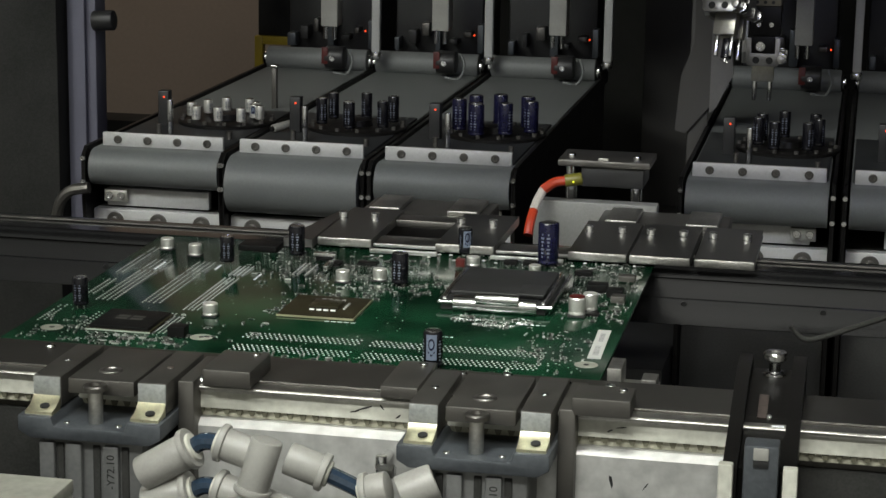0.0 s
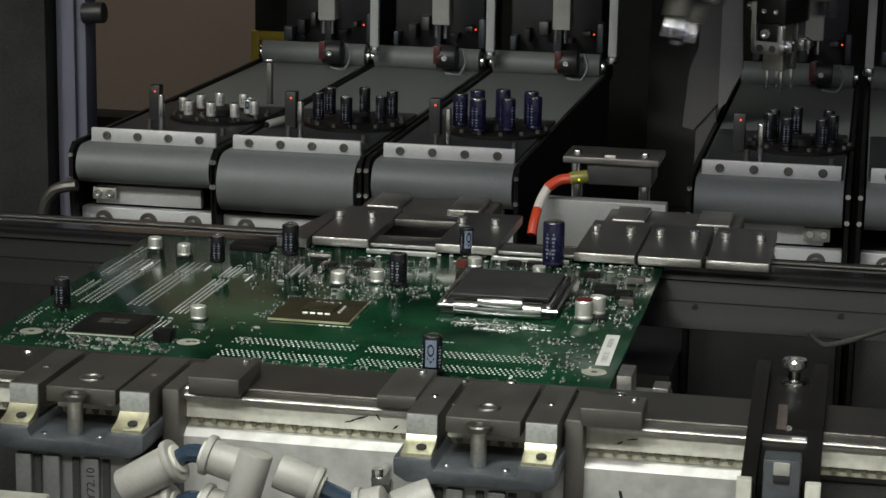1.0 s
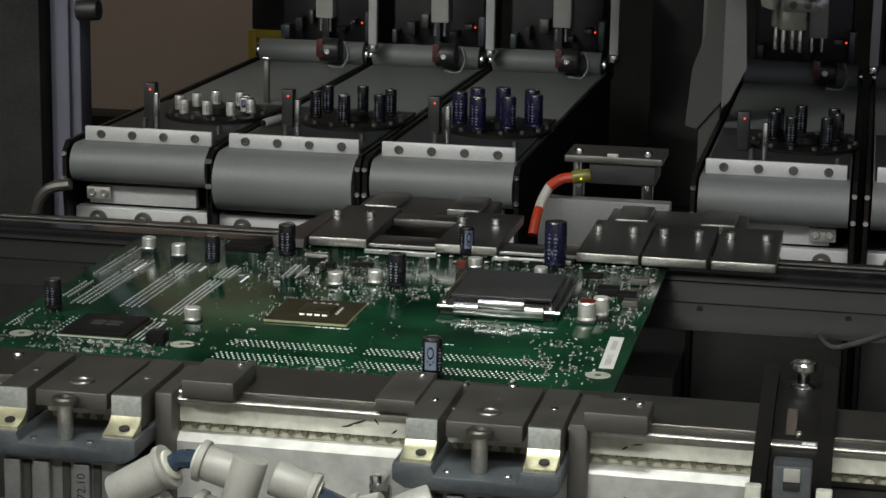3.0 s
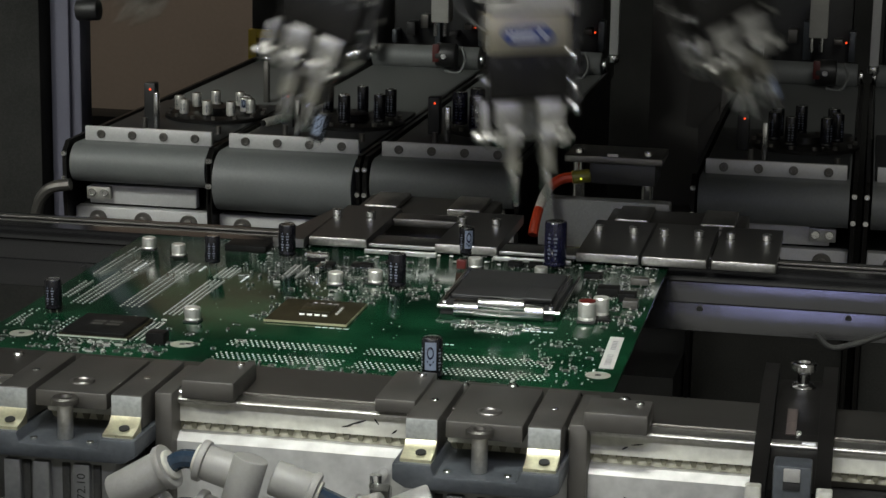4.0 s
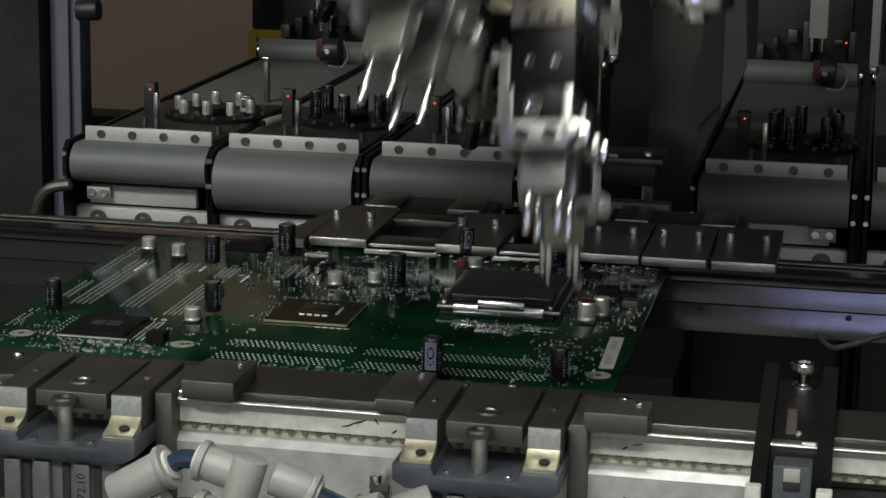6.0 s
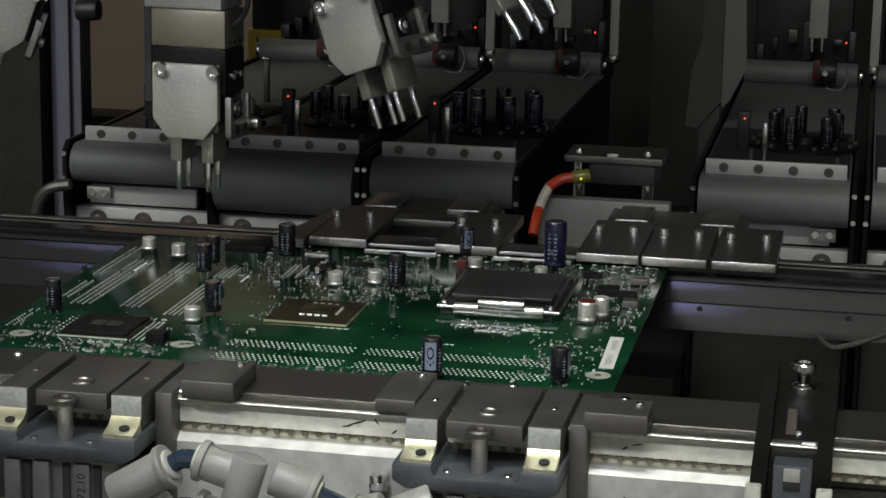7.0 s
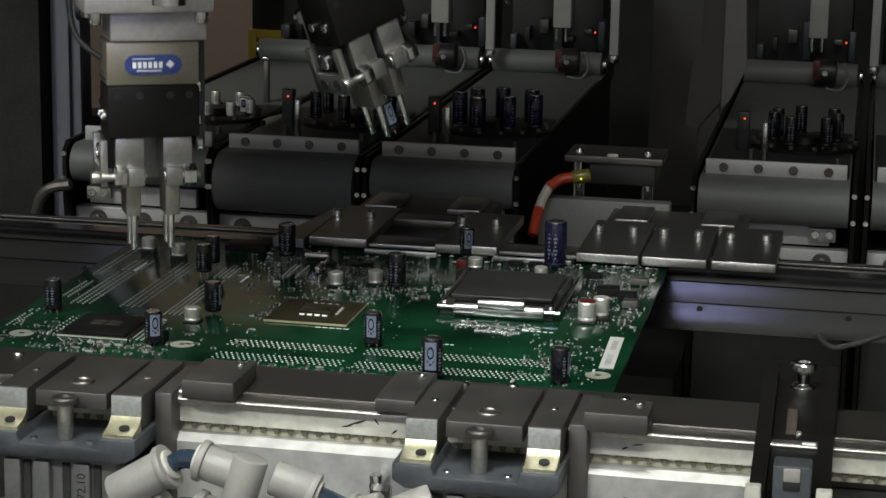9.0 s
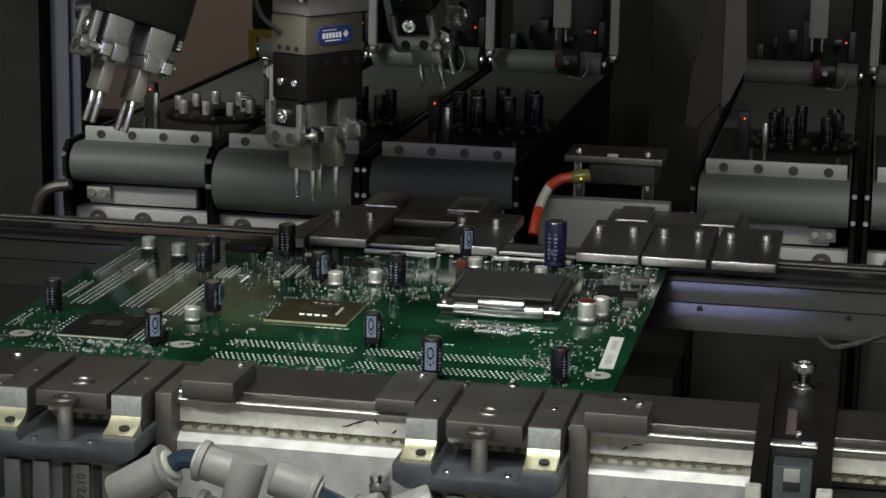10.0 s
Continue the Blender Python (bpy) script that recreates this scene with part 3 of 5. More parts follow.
part("lower_beam", one(prism, [(-0.0225, -0.0141), (-0.0560, -0.0141), (-0.0560, -0.0108), (-0.0622, -0.0108), (-0.0652, -0.0132), (-0.0652, -0.055), (-0.0225, -0.055)], 0.0985, 0.3010, "x"), material("stained_pale_beam", (0.5, 0.5, 0.48), 0.36, 0.45, 0.34, 28, 0.15, 160), rail)
bm = bmesh.new()
for k in range(150):
    x = -0.2 + k * 0.0049
    prism(bm, [(x, -0.0074), (x + 0.0028, -0.0074), (x + 0.0021, -0.0096), (x + 0.0008, -0.0096)], -0.0608, -0.0597)
tagged(part("belt_teeth", bm, TOOTH, rail), kind="stuff")
# dark pieces replace the pale beam; the one past the stopper paints shade
part("beam_dark_end", one(box, -0.5, 0.0980, -0.058, -0.0225, -0.055, -0.0142, 0.0005), DARK, rail)
part("beam_dark_end", one(box, 0.3015, 0.75, -0.058, -0.0225, -0.055, -0.0142, 0.0005), DARK, rail)
part("belt", one(box, -0.5, 0.75, -0.0596, -0.0564, -0.0107, -0.0073), BAND, rail, "khaki toothed belt")
for x, y, z, w, h, a in ((0.163, -0.0615, -0.0030, 0.008, 0.0008, 20), (0.1697, -0.0615, -0.0020, 0.003, 0.0006, -50), (0.1595, -0.0615, -0.0044, 0.004, 0.0005, 15), (0.176, -0.0615, -0.0052, 0.003, 0.0007, 40), (0.258, -0.0615, -0.003, 0.005, 0.0005, 8), (0.254, -0.0615, -0.0045, 0.003, 0.0007, 25), (0.2555, -0.0652, -0.0225, 0.0013, 0.006, 12), (0.268, -0.0652, -0.0230, 0.0005, 0.004, -35)):
    bm = bmesh.new()
    n = 9
    ring = [(w / 2 * math.cos(2 * math.pi * k / n) * rng.uniform(0.7, 1.1), h / 2 * math.sin(2 * math.pi * k / n) * rng.uniform(0.6, 1.2)) for k in range(n)]
    prism(bm, ring, -0.00012, 0.0)
    part("scuff_mark", bm, INK_AND_HOLE, rail).matrix_basis = pose(x, y, z, 0, -a, 0)

for x, y in ((0.0292, -0.0312), (0.0459, -0.0315), (0.0596, -0.0315), (0.0755, -0.0315), (0.0880, -0.0308), (0.1931, -0.0282), (0.2102, -0.0255), (0.2333, -0.0310), (0.2502, -0.0320)):
    bm = bmesh.new()
    lathe(bm, [(0.0022, 0.0028), (0.0022, 0.0034), (0.0017, 0.0041), (0.0008, 0.0044)], 16, pose(x, y, 0))
    part("pin_head", bm, STEEL, rail, "bright domed pin head")

pushers = []
for x0, x1, y0, y1, z1 in ((0.103, 0.1215, -0.068, -0.040, 0.0095), (0.170, 0.184, -0.066, -0.030, 0.0075), (0.241, 0.262, -0.070, -0.052, 0.0095)):
    b = thing("rail_block", "dull grey steel stop block on the front rail", "stop block", "stop blocks on the front rail")
    part("block", one(box, x0, x1, y0, y1, 0.0028, z1, 0.0006), STEEL_DULL, b)
    bm = bmesh.new()
    screw(bm, (x1 - 0.004, y1 - 0.006, z1), 0.0016, 0.001)
    part("screw", bm, STEEL, b)


def clamp(dx):
    c = thing("clamp_unit", "grey steel board clamp with cheek blocks on a cylinder", "clamp", "clamps on the front rail", m=pose(dx, 0, 0))
    for x0, x1 in ((0.1835, 0.1945), (0.2240, 0.2352)):
        ch = part("cheek", one(prism, [(-0.045, -0.007), (-0.079, -0.0055), (-0.079, 0.0060), (-0.034, 0.006), (-0.034, -0.007)], x0, x1, "x", 0.0006), STEEL_DULL, c, "dull steel cheek block")
        # thin pale face carries the front light that the dull cheek lacks
        part("face", one(box, x0 + 0.0003, x1 - 0.0003, -0.0797, -0.0791, -0.0023, 0.0057, 0.0002), CHEEK_LIT, ch, "front face, painted paler for the front light")
        bm = bmesh.new()
        screw(bm, ((x0 + x1) / 2, -0.058, 0.0055), 0.0014, 0.0009)
        part("screw", bm, STEEL, ch)
        foot = part("foot", one(prism, [(-0.0798, -0.0012), (-0.0815, -0.0030), (-0.0840, -0.0042), (-0.0885, -0.0052), (-0.0885, -0.0078), (-0.0798, -0.0078)], x0 + 0.0003, x1 - 0.0003, "x"), FOOT_LIT, ch, "sloping foot, yellow for the glow of light on it")
        bm = bmesh.new()
        rod(bm, ((x0 + x1) / 2 + 0.001, -0.0845, -0.0041), ((x0 + x1) / 2 + 0.001, -0.0846, -0.0037), 0.0018, seg=16)
        part("bore", bm, INK_AND_HOLE, foot)
    part("centre_block", one(box, 0.1968, 0.2224, -0.0785, -0.034, -0.0003, 0.0056, 0.0006), STEEL_DULL, c)
    bm = bmesh.new()
    rod(bm, (0.2090, -0.0825, -0.0098), (0.2090, -0.0825, 0.0024), 0.0027, seg=24, bev=0.0004)
    stem = part("plunger", bm, ALU_WORN, c, "turned steel plunger")
    bm = bmesh.new()
    lathe(bm, [(0.0030, 0.0022), (0.0046, 0.0028), (0.0046, 0.0044), (0.0040, 0.0050), (0.0022, 0.0050), (0.0019, 0.0040)], 24, pose(0.2090, -0.0825, 0))
    part("plunger_head", bm, STEEL_DULL, stem, "dark flanged plunger head")
    bm = bmesh.new()
    lathe(bm, [(0.0044, 0.0055), (0.0044, 0.0059), (0.0040, 0.0063), (0.0030, 0.0063), (0.0027, 0.0058)], 24, pose(0.2090, -0.066, 0))
    part("top_plug", bm, SATIN, c, "round plug in the block's top")
    bm = bmesh.new()
    for x in (0.1990, 0.2190):
        screw(bm, (x, -0.0858, -0.0098), 0.0013, 0.0008)
    part("yoke_screw", bm, STEEL, c)
    part("yoke", one(prism, [(0.1815, -0.0062), (0.1945, -0.0062), (0.1955, -0.0098), (0.2225, -0.0098), (0.2235, -0.0062), (0.2365, -0.0062), (0.2365, -0.0122), (0.232, -0.0148), (0.186, -0.0148), (0.1815, -0.0122)], -0.0905, -0.040, "y", 0.0009), GREY_CAST, c, "grey cast yoke")
    rb = part("rear_block", one(box, 0.2362, 0.2425, -0.070, -0.034, -0.035, 0.0050, 0.0008), STEEL_DULL, c)
    part("block_bolt", one(screw, (0.2425, -0.060, 0.0022), 0.0026, 0.0014, (1, 0, 0)), STEEL, rb)
    cyl = part("cylinder", one(box, 0.1895, 0.2285, -0.086, -0.050, -0.075, -0.0148, 0.002), CYLINDER, c, "grey pneumatic cylinder with grooves")
    # grooves are dark strips on the face that paint their inner shade
    bm = bmesh.new()
    for x in (0.1965, 0.2105, 0.2215):
        box(bm, x - 0.0014, x + 0.0014, -0.0868, -0.0858, -0.075, -0.017, 0.0003)
    part("groove", bm, DARK, cyl)
    for x in (0.1918, 0.2022, 0.2165):
        part("rib", one(box, x - 0.0030, x + 0.0030, -0.0885, -0.0858, -0.075, -0.0165, 0.0008), CYLINDER, cyl)
    letters("marking", "-Y72.10", 0.0042, INK_AND_HOLE, cyl, Matrix.Translation((0.2167, -0.0886, -0.0262)) @ Euler((radians(90), 0, 0)).to_matrix().to_4x4() @ Euler((0, 0, radians(90))).to_matrix().to_4x4())
    return c


clamp(0)
clamp(-0.1421)

lever = thing("stop_lever", "black upright stopper assembly with bright bolt beside the rail", "stopper")
bm = bmesh.new()
for x0, x1 in ((0.2965, 0.3015), (0.3165, 0.3215)):
    prism(bm, [(-0.008, -0.05), (-0.096, -0.07), (-0.096, -0.004), (-0.030, 0.0135), (-0.008, 0.0135)], x0, x1, "x")
part("side_plate", bm, BLACK_ANO, lever)
part("web", one(prism, [(-0.012, -0.05), (-0.088, -0.06), (-0.088, -0.006), (-0.032, 0.009), (-0.012, 0.009)], 0.3016, 0.3164, "x"), BLACK_ANO, lever)
bm = bmesh.new()
lathe(bm, [(0.0044, 0.0089), (0.0044, 0.0098), (0.0036, 0.0106), (0.0022, 0.0110), (0.0021, 0.0142), (0.0034, 0.0150), (0.0045, 0.0158), (0.0045, 0.0178), (0.0040, 0.0184), (0.0022, 0.0184), (0.0019, 0.0172)], 24, pose(0.3100, -0.022, 0))
part("bolt", bm, STEEL, lever, "bright spool-shaped bolt")
part("worn_tag", one(box, -0.0017, 0.0017, -0.0080, 0.0080, -0.0003, 0.0003, 0.0001), material("pinkish_worn_tag", (0.045, 0.034, 0.03), 0.6, 0.0, 0.5, 300), lever, "worn pinkish tag").matrix_basis = pose(0.3075, -0.0490, 0.0050, 15)
part("pale_strip", one(box, -0.0022, 0.0022, -0.0009, 0.0009, -0.0003, 0.0004, 0.0001), LABEL_WHITE, lever).matrix_basis = pose(0.3136, -0.0620, 0.0016, 15)
part("insert", one(box, 0.3038, 0.3156, -0.0985, -0.0885, -0.055, 0.0058, 0.0008), GREY_CAST, lever)
part("insert_face", one(box, 0.3070, 0.3122, -0.0995, -0.0986, 0.0008, 0.0052, 0.0004), FITTING, lever, "pale plastic face")
part("insert_slot", one(box, 0.3070, 0.3122, -0.0993, -0.0986, -0.0018, 0.0006, 0.0002), BLACK, lever)
bm = bmesh.new()
screw(bm, (0.3100, -0.055, 0.0026), 0.0012, 0.001, (0, -0.6, 0.8))
part("screw", bm, STEEL, lever)
for x in (0.2955, 0.3172):
    part("foot", one(box, x, x + 0.005, -0.1005, -0.0963, -0.055, -0.0010, 0.0006), CREAM, lever)

bracket = thing("rail_bracket", "small pale milled bracket inside the rail", "bracket")
bm = bmesh.new()
box(bm, 0.2465, 0.2520, -0.012, 0.004, -0.012, 0.0048, 0.0004)
box(bm, 0.2520, 0.2655, -0.012, 0.004, -0.012, -0.0035, 0.0004)
box(bm, 0.2595, 0.2655, -0.012, -0.002, -0.0035, 0.0012, 0.0004)
part("body", bm, ALU_WORN, bracket)
part("slot", one(box, 0.2568, 0.2594, -0.0122, -0.0119, -0.0034, -0.0004), INK_AND_HOLE, bracket)
part("pin", one(rod, (0.2553, -0.0128, -0.0115), (0.2553, -0.0128, -0.0050), 0.0006, seg=10), STEEL, bracket, "thin bright pin")
part("clip", one(box, 0.2530, 0.2556, -0.0132, -0.0122, -0.0052, -0.0044, 0.0002), STEEL_DULL, bracket)

# ---- pneumatic fittings below the rail ----
def fitting(a, b, r, collar=True):
    f = thing("pneumatic_fitting", "off-white plastic push-in pneumatic fitting", "fitting", "pneumatic fittings")
    a, b = Vector(a), Vector(b)
    d = (b - a).normalized()
    bm = bmesh.new()
    rod(bm, a, b, r, seg=28, bev=0.0008)
    body = part("body", bm, FITTING, f)
    if collar:
        bm = bmesh.new()
        rod(bm, b - d * 0.0012, b + d * 0.0014, r * 1.18, seg=28, bev=0.0005)
        part("collar", bm, FITTING, f)
        bm = bmesh.new()
        rod(bm, b + d * 0.0013, b + d * 0.0026, r * 0.8, seg=24, bev=0.0003)
        part("release_ring", bm, CREAM, f)
    return f


fitting((0.0890, -0.0950, -0.0235), (0.1065, -0.0945, -0.0128), 0.0066)
fitting((0.1375, -0.0945, -0.0150), (0.1190, -0.0945, -0.0095), 0.0060)
fitting((0.1370, -0.0990, -0.0055), (0.1320, -0.1010, -0.0240), 0.0058)
fitting((0.1430, -0.0945, -0.0130), (0.1560, -0.0940, -0.0175), 0.0060)
fitting((0.0900, -0.0940, -0.0345), (0.1060, -0.0940, -0.0290), 0.0064)
fitting((0.1440, -0.0960, -0.0330), (0.1180, -0.0945, -0.0265), 0.0058)
fitting((0.1800, -0.0940, -0.0210), (0.1720, -0.0940, -0.0235), 0.0058)
fitting((0.1960, -0.0900, -0.0190), (0.1840, -0.0940, -0.0240), 0.0070, False)
for pts in ([(0.107, -0.0945, -0.0125), (0.112, -0.0945, -0.0095), (0.118, -0.0945, -0.0095)], [(0.157, -0.094, -0.0178), (0.164, -0.094, -0.0205), (0.171, -0.094, -0.0235)], [(0.107, -0.094, -0.0288), (0.112, -0.094, -0.0262), (0.118, -0.0945, -0.0265)]):
    t = thing("air_tube", "dark blue translucent air tube between fittings", "air tube", "air tubes")
    part("tube", one(pipe, pts, 0.0032), TUBE, t)
elbow = thing("threaded_elbow", "bright nickel threaded elbow on the beam", "pipe elbow")
bm = bmesh.new()
rod(bm, (0.1735, -0.078, -0.0150), (0.1735, -0.078, -0.0225), 0.0022, seg=16, bev=0.0003)
rod(bm, (0.1725, -0.080, -0.0205), (0.1790, -0.080, -0.0205), 0.0030, seg=6, bev=0.0003)
rod(bm, (0.1735, -0.0652, -0.0185), (0.1735, -0.080, -0.0185), 0.0018, seg=12)
part("body", bm, STEEL, elbow)
tray = thing("sheet_cover", "pale grey sheet metal cover at the machine front", "cover")
part("sheet", one(box, -0.06, 0.0765, -0.21, -0.130, -0.0200, -0.0148, 0.0008), CREAM, tray)
part("leg", one(box, -0.06, 0.0765, -0.136, -0.131, -0.30, -0.0200, 0.0006), CREAM, tray)

# ---- rear conveyor rail ----
rear = thing("rear_conveyor_rail", "dark grey rear conveyor rail with polished face", "conveyor rail")
# front faces tilted and rounded so the violet lamp bar mirrors towards the camera
part("beam", one(prism, [(0.189, 0.0004), (0.2170, 0.0004), (0.2170, -0.028), (0.187, -0.0280), (0.1836, -0.0268), (0.1840, -0.0250), (0.1846, -0.0226), (0.1854, -0.0200), (0.1862, -0.0175), (0.1869, -0.0154), (0.1882, -0.0150), (0.1886, -0.0135), (0.1892, -0.0112), (0.1899, -0.0088), (0.1906, -0.0066), (0.1885, -0.0055), (0.1895, -0.0012)], -0.6, 0.9, "x"), material("smoky_rail_metal", (0.055, 0.055, 0.057), 0.07, 0.8, 0.15, 12, 0.05, 300, (1, 14, 14)), rear)
part("back_strip", one(box, -0.6, 0.9, 0.2172, 0.2225, -0.02, -0.0008, 0.0005), STEEL_DULL, rear)
part("top_strip", one(box, -0.6, 0.9, 0.205, 0.209, 0.0006, 0.0016, 0.0003), STEEL_DULL, rear)
# black discs paint the shade inside the rail's bores
for x in (-0.0285, 0.2588, 0.3236, 0.41):
    part("bore", one(rod, (x, 0.1866, -0.0172), (x, 0.1856, -0.0175), 0.0014, seg=14), BLACK, rear)



def plate(x0, x1, pins, y0=0.1846, y1=0.2575, z1=0.0052):
    p = thing("clamp_plate", "smooth grey steel hold-down plate with upright pins on the rear rail", "clamp plate", "hold-down plates on the rear rail")
    part("plate", one(prism, [(y0, 0.0010), (y0, z1), (y1, z1), (y1, 0.0010)], x0, x1, "x"), PLATE_TOP, p)
    # lip gets a brighter metal than the top: the lit front edge painted in
    part("lip", one(box, x0, x1, y0 - 0.0016, y0 - 0.0001, 0.0014, z1 + 0.0002, 0.0007), ALU_WORN, p, "rounded front lip, lighter than the plate for its lit edge")
    for x in pins:
        bm = bmesh.new()
        y = 0.2275
        lathe(bm, [(0.0023, 0), (0.0023, 0.0009), (0.0017, 0.0010), (0.0017, 0.0013), (0.0023, 0.0014), (0.0023, 0.0038), (0.0016, 0.0041), (0.0010, 0.0040)], 16, pose(x, y, z1))
        part("pin", bm, PIN, p, "bright stepped steel pin")


plate(0.2033, 0.2311, (0.2077, 0.2240))
plate(0.2324, 0.2610, (0.2380, 0.2540))
plate(0.2630, 0.2911, (0.2685, 0.2849))
plate(0.0808, 0.1076, (0.0830, 0.0993))
plate(0.1392, 0.1676, (0.1432, 0.1595))
wing = thing("corner_plate", "tapered grey steel corner plate on the rear rail", "clamp plate")
part("plate", one(prism, [(0.0655, 0.1775), (0.0797, 0.1775), (0.0797, 0.250), (0.0760, 0.250)], 0.0010, 0.0050, "z"), PLATE_TOP, wing)
p = thing("slide_plate", "slotted flat grey slide plate between the hold-down plates", "slide plate")
part("front_strip", one(box, 0.1080, 0.1389, 0.1875, 0.205, 0.001, 0.003, 0.0003), PLATE_TOP, p)
part("edge_bar", one(box, 0.1080, 0.1389, 0.1858, 0.1874, 0.0014, 0.0031, 0.0003), ALU, p, "bright edge bar")
part("edge_bar", one(box, 0.1085, 0.1415, 0.1752, 0.1775, 0.0006, 0.0028, 0.0004), ALU, p, "bright edge bar")
part("rear_strip", one(box, 0.1080, 0.1389, 0.236, 0.250, 0.001, 0.0045, 0.0003), SATIN, p)
part("end_strip", one(box, 0.1680, 0.2030, 0.1882, 0.204, 0.001, 0.0028, 0.0003), PLATE_TOP, p)
part("edge_bar", one(box, 0.1680, 0.2030, 0.1864, 0.1881, 0.0014, 0.0030, 0.0003), ALU, p, "bright edge bar")
part("edge_bar", one(box, 0.1670, 0.2020, 0.1770, 0.1792, 0.0006, 0.0026, 0.0004), ALU, p, "bright edge bar")
for dx in (0.0, 0.123):
    g = thing("guide_block", "dark low guide block with small plates behind the rail", "guide block", "guide blocks")
    part("body", one(box, 0.083 + dx, 0.150 + dx, 0.258, 0.300, -0.03, 0.0028, 0.001), STEEL_DULL, g)
    part("left_pad", one(box, 0.088 + dx, 0.104 + dx, 0.262, 0.296, 0.0028, 0.0052, 0.0005), ALU_WORN, g)
    part("right_pad", one(box, 0.129 + dx, 0.145 + dx, 0.262, 0.296, 0.0028, 0.0052, 0.0005), ALU_WORN, g)

# ---- sensor with orange cable ----
sensor = thing("sensor_bridge", "black sensor bridge on two steel posts", "sensor")
part("top_plate", one(box, 0.178, 0.2275, 0.318, 0.352, 0.0215, 0.0250, 0.0006), STEEL_DULL, sensor)
part("body", one(box, 0.1905, 0.2240, 0.320, 0.350, 0.0105, 0.0214, 0.0008), BLACK, sensor)
for x in (0.1845, 0.2195):
    bm = bmesh.new()
    rod(bm, (x, 0.328, -0.03), (x, 0.328, 0.0214), 0.0030, seg=16)
    part("post", bm, STEEL, sensor)
    bm = bmesh.new()
    screw(bm, (x, 0.326, 0.0250), 0.0022, 0.0022)
    part("screw", bm, STEEL, sensor)
part("face_plate", one(box, 0.1995, 0.2050, 0.3188, 0.3200, 0.0225, 0.0265, 0.0003), PLATE, sensor)
base = thing("base_plate", "pale grey base plate behind the rail", "plate")
part("plate", one(box, 0.168, 0.2335, 0.302, 0.312, -0.03, 0.0055, 0.0008), material("dull_base_metal", (0.2, 0.2, 0.19), 0.5, 0.3, 0.2, 30, 0.1), base)
wire = thing("orange_sensor_cable", "orange and white cable bending into a yellow sensor head", "cable")
part("sheath", one(pipe, [(0.1850, 0.300, 0.0170), (0.1790, 0.299, 0.0158), (0.1735, 0.296, 0.0120)], 0.0026), CABLE, wire)
part("white_band", one(pipe, [(0.1738, 0.2965, 0.0122), (0.1715, 0.291, 0.0070), (0.1705, 0.286, 0.0030)], 0.0024), CABLE_WHITE, wire)
part("lower_sheath", one(pipe, [(0.1705, 0.2855, 0.0028), (0.1700, 0.280, -0.0015), (0.1695, 0.275, -0.008)], 0.0025), CABLE, wire)
part("sensor_head", one(rod, (0.1845, 0.300, 0.0168), (0.1935, 0.302, 0.0182), 0.0034, seg=18, bev=0.0008), LENS_YELLOW, wire)
bm = bmesh.new()
bmesh.ops.create_icosphere(bm, subdivisions=2, radius=0.0006, matrix=pose(0.1895, 0.2972, 0.0170))
part("indicator", bm, LED_GREEN, wire)

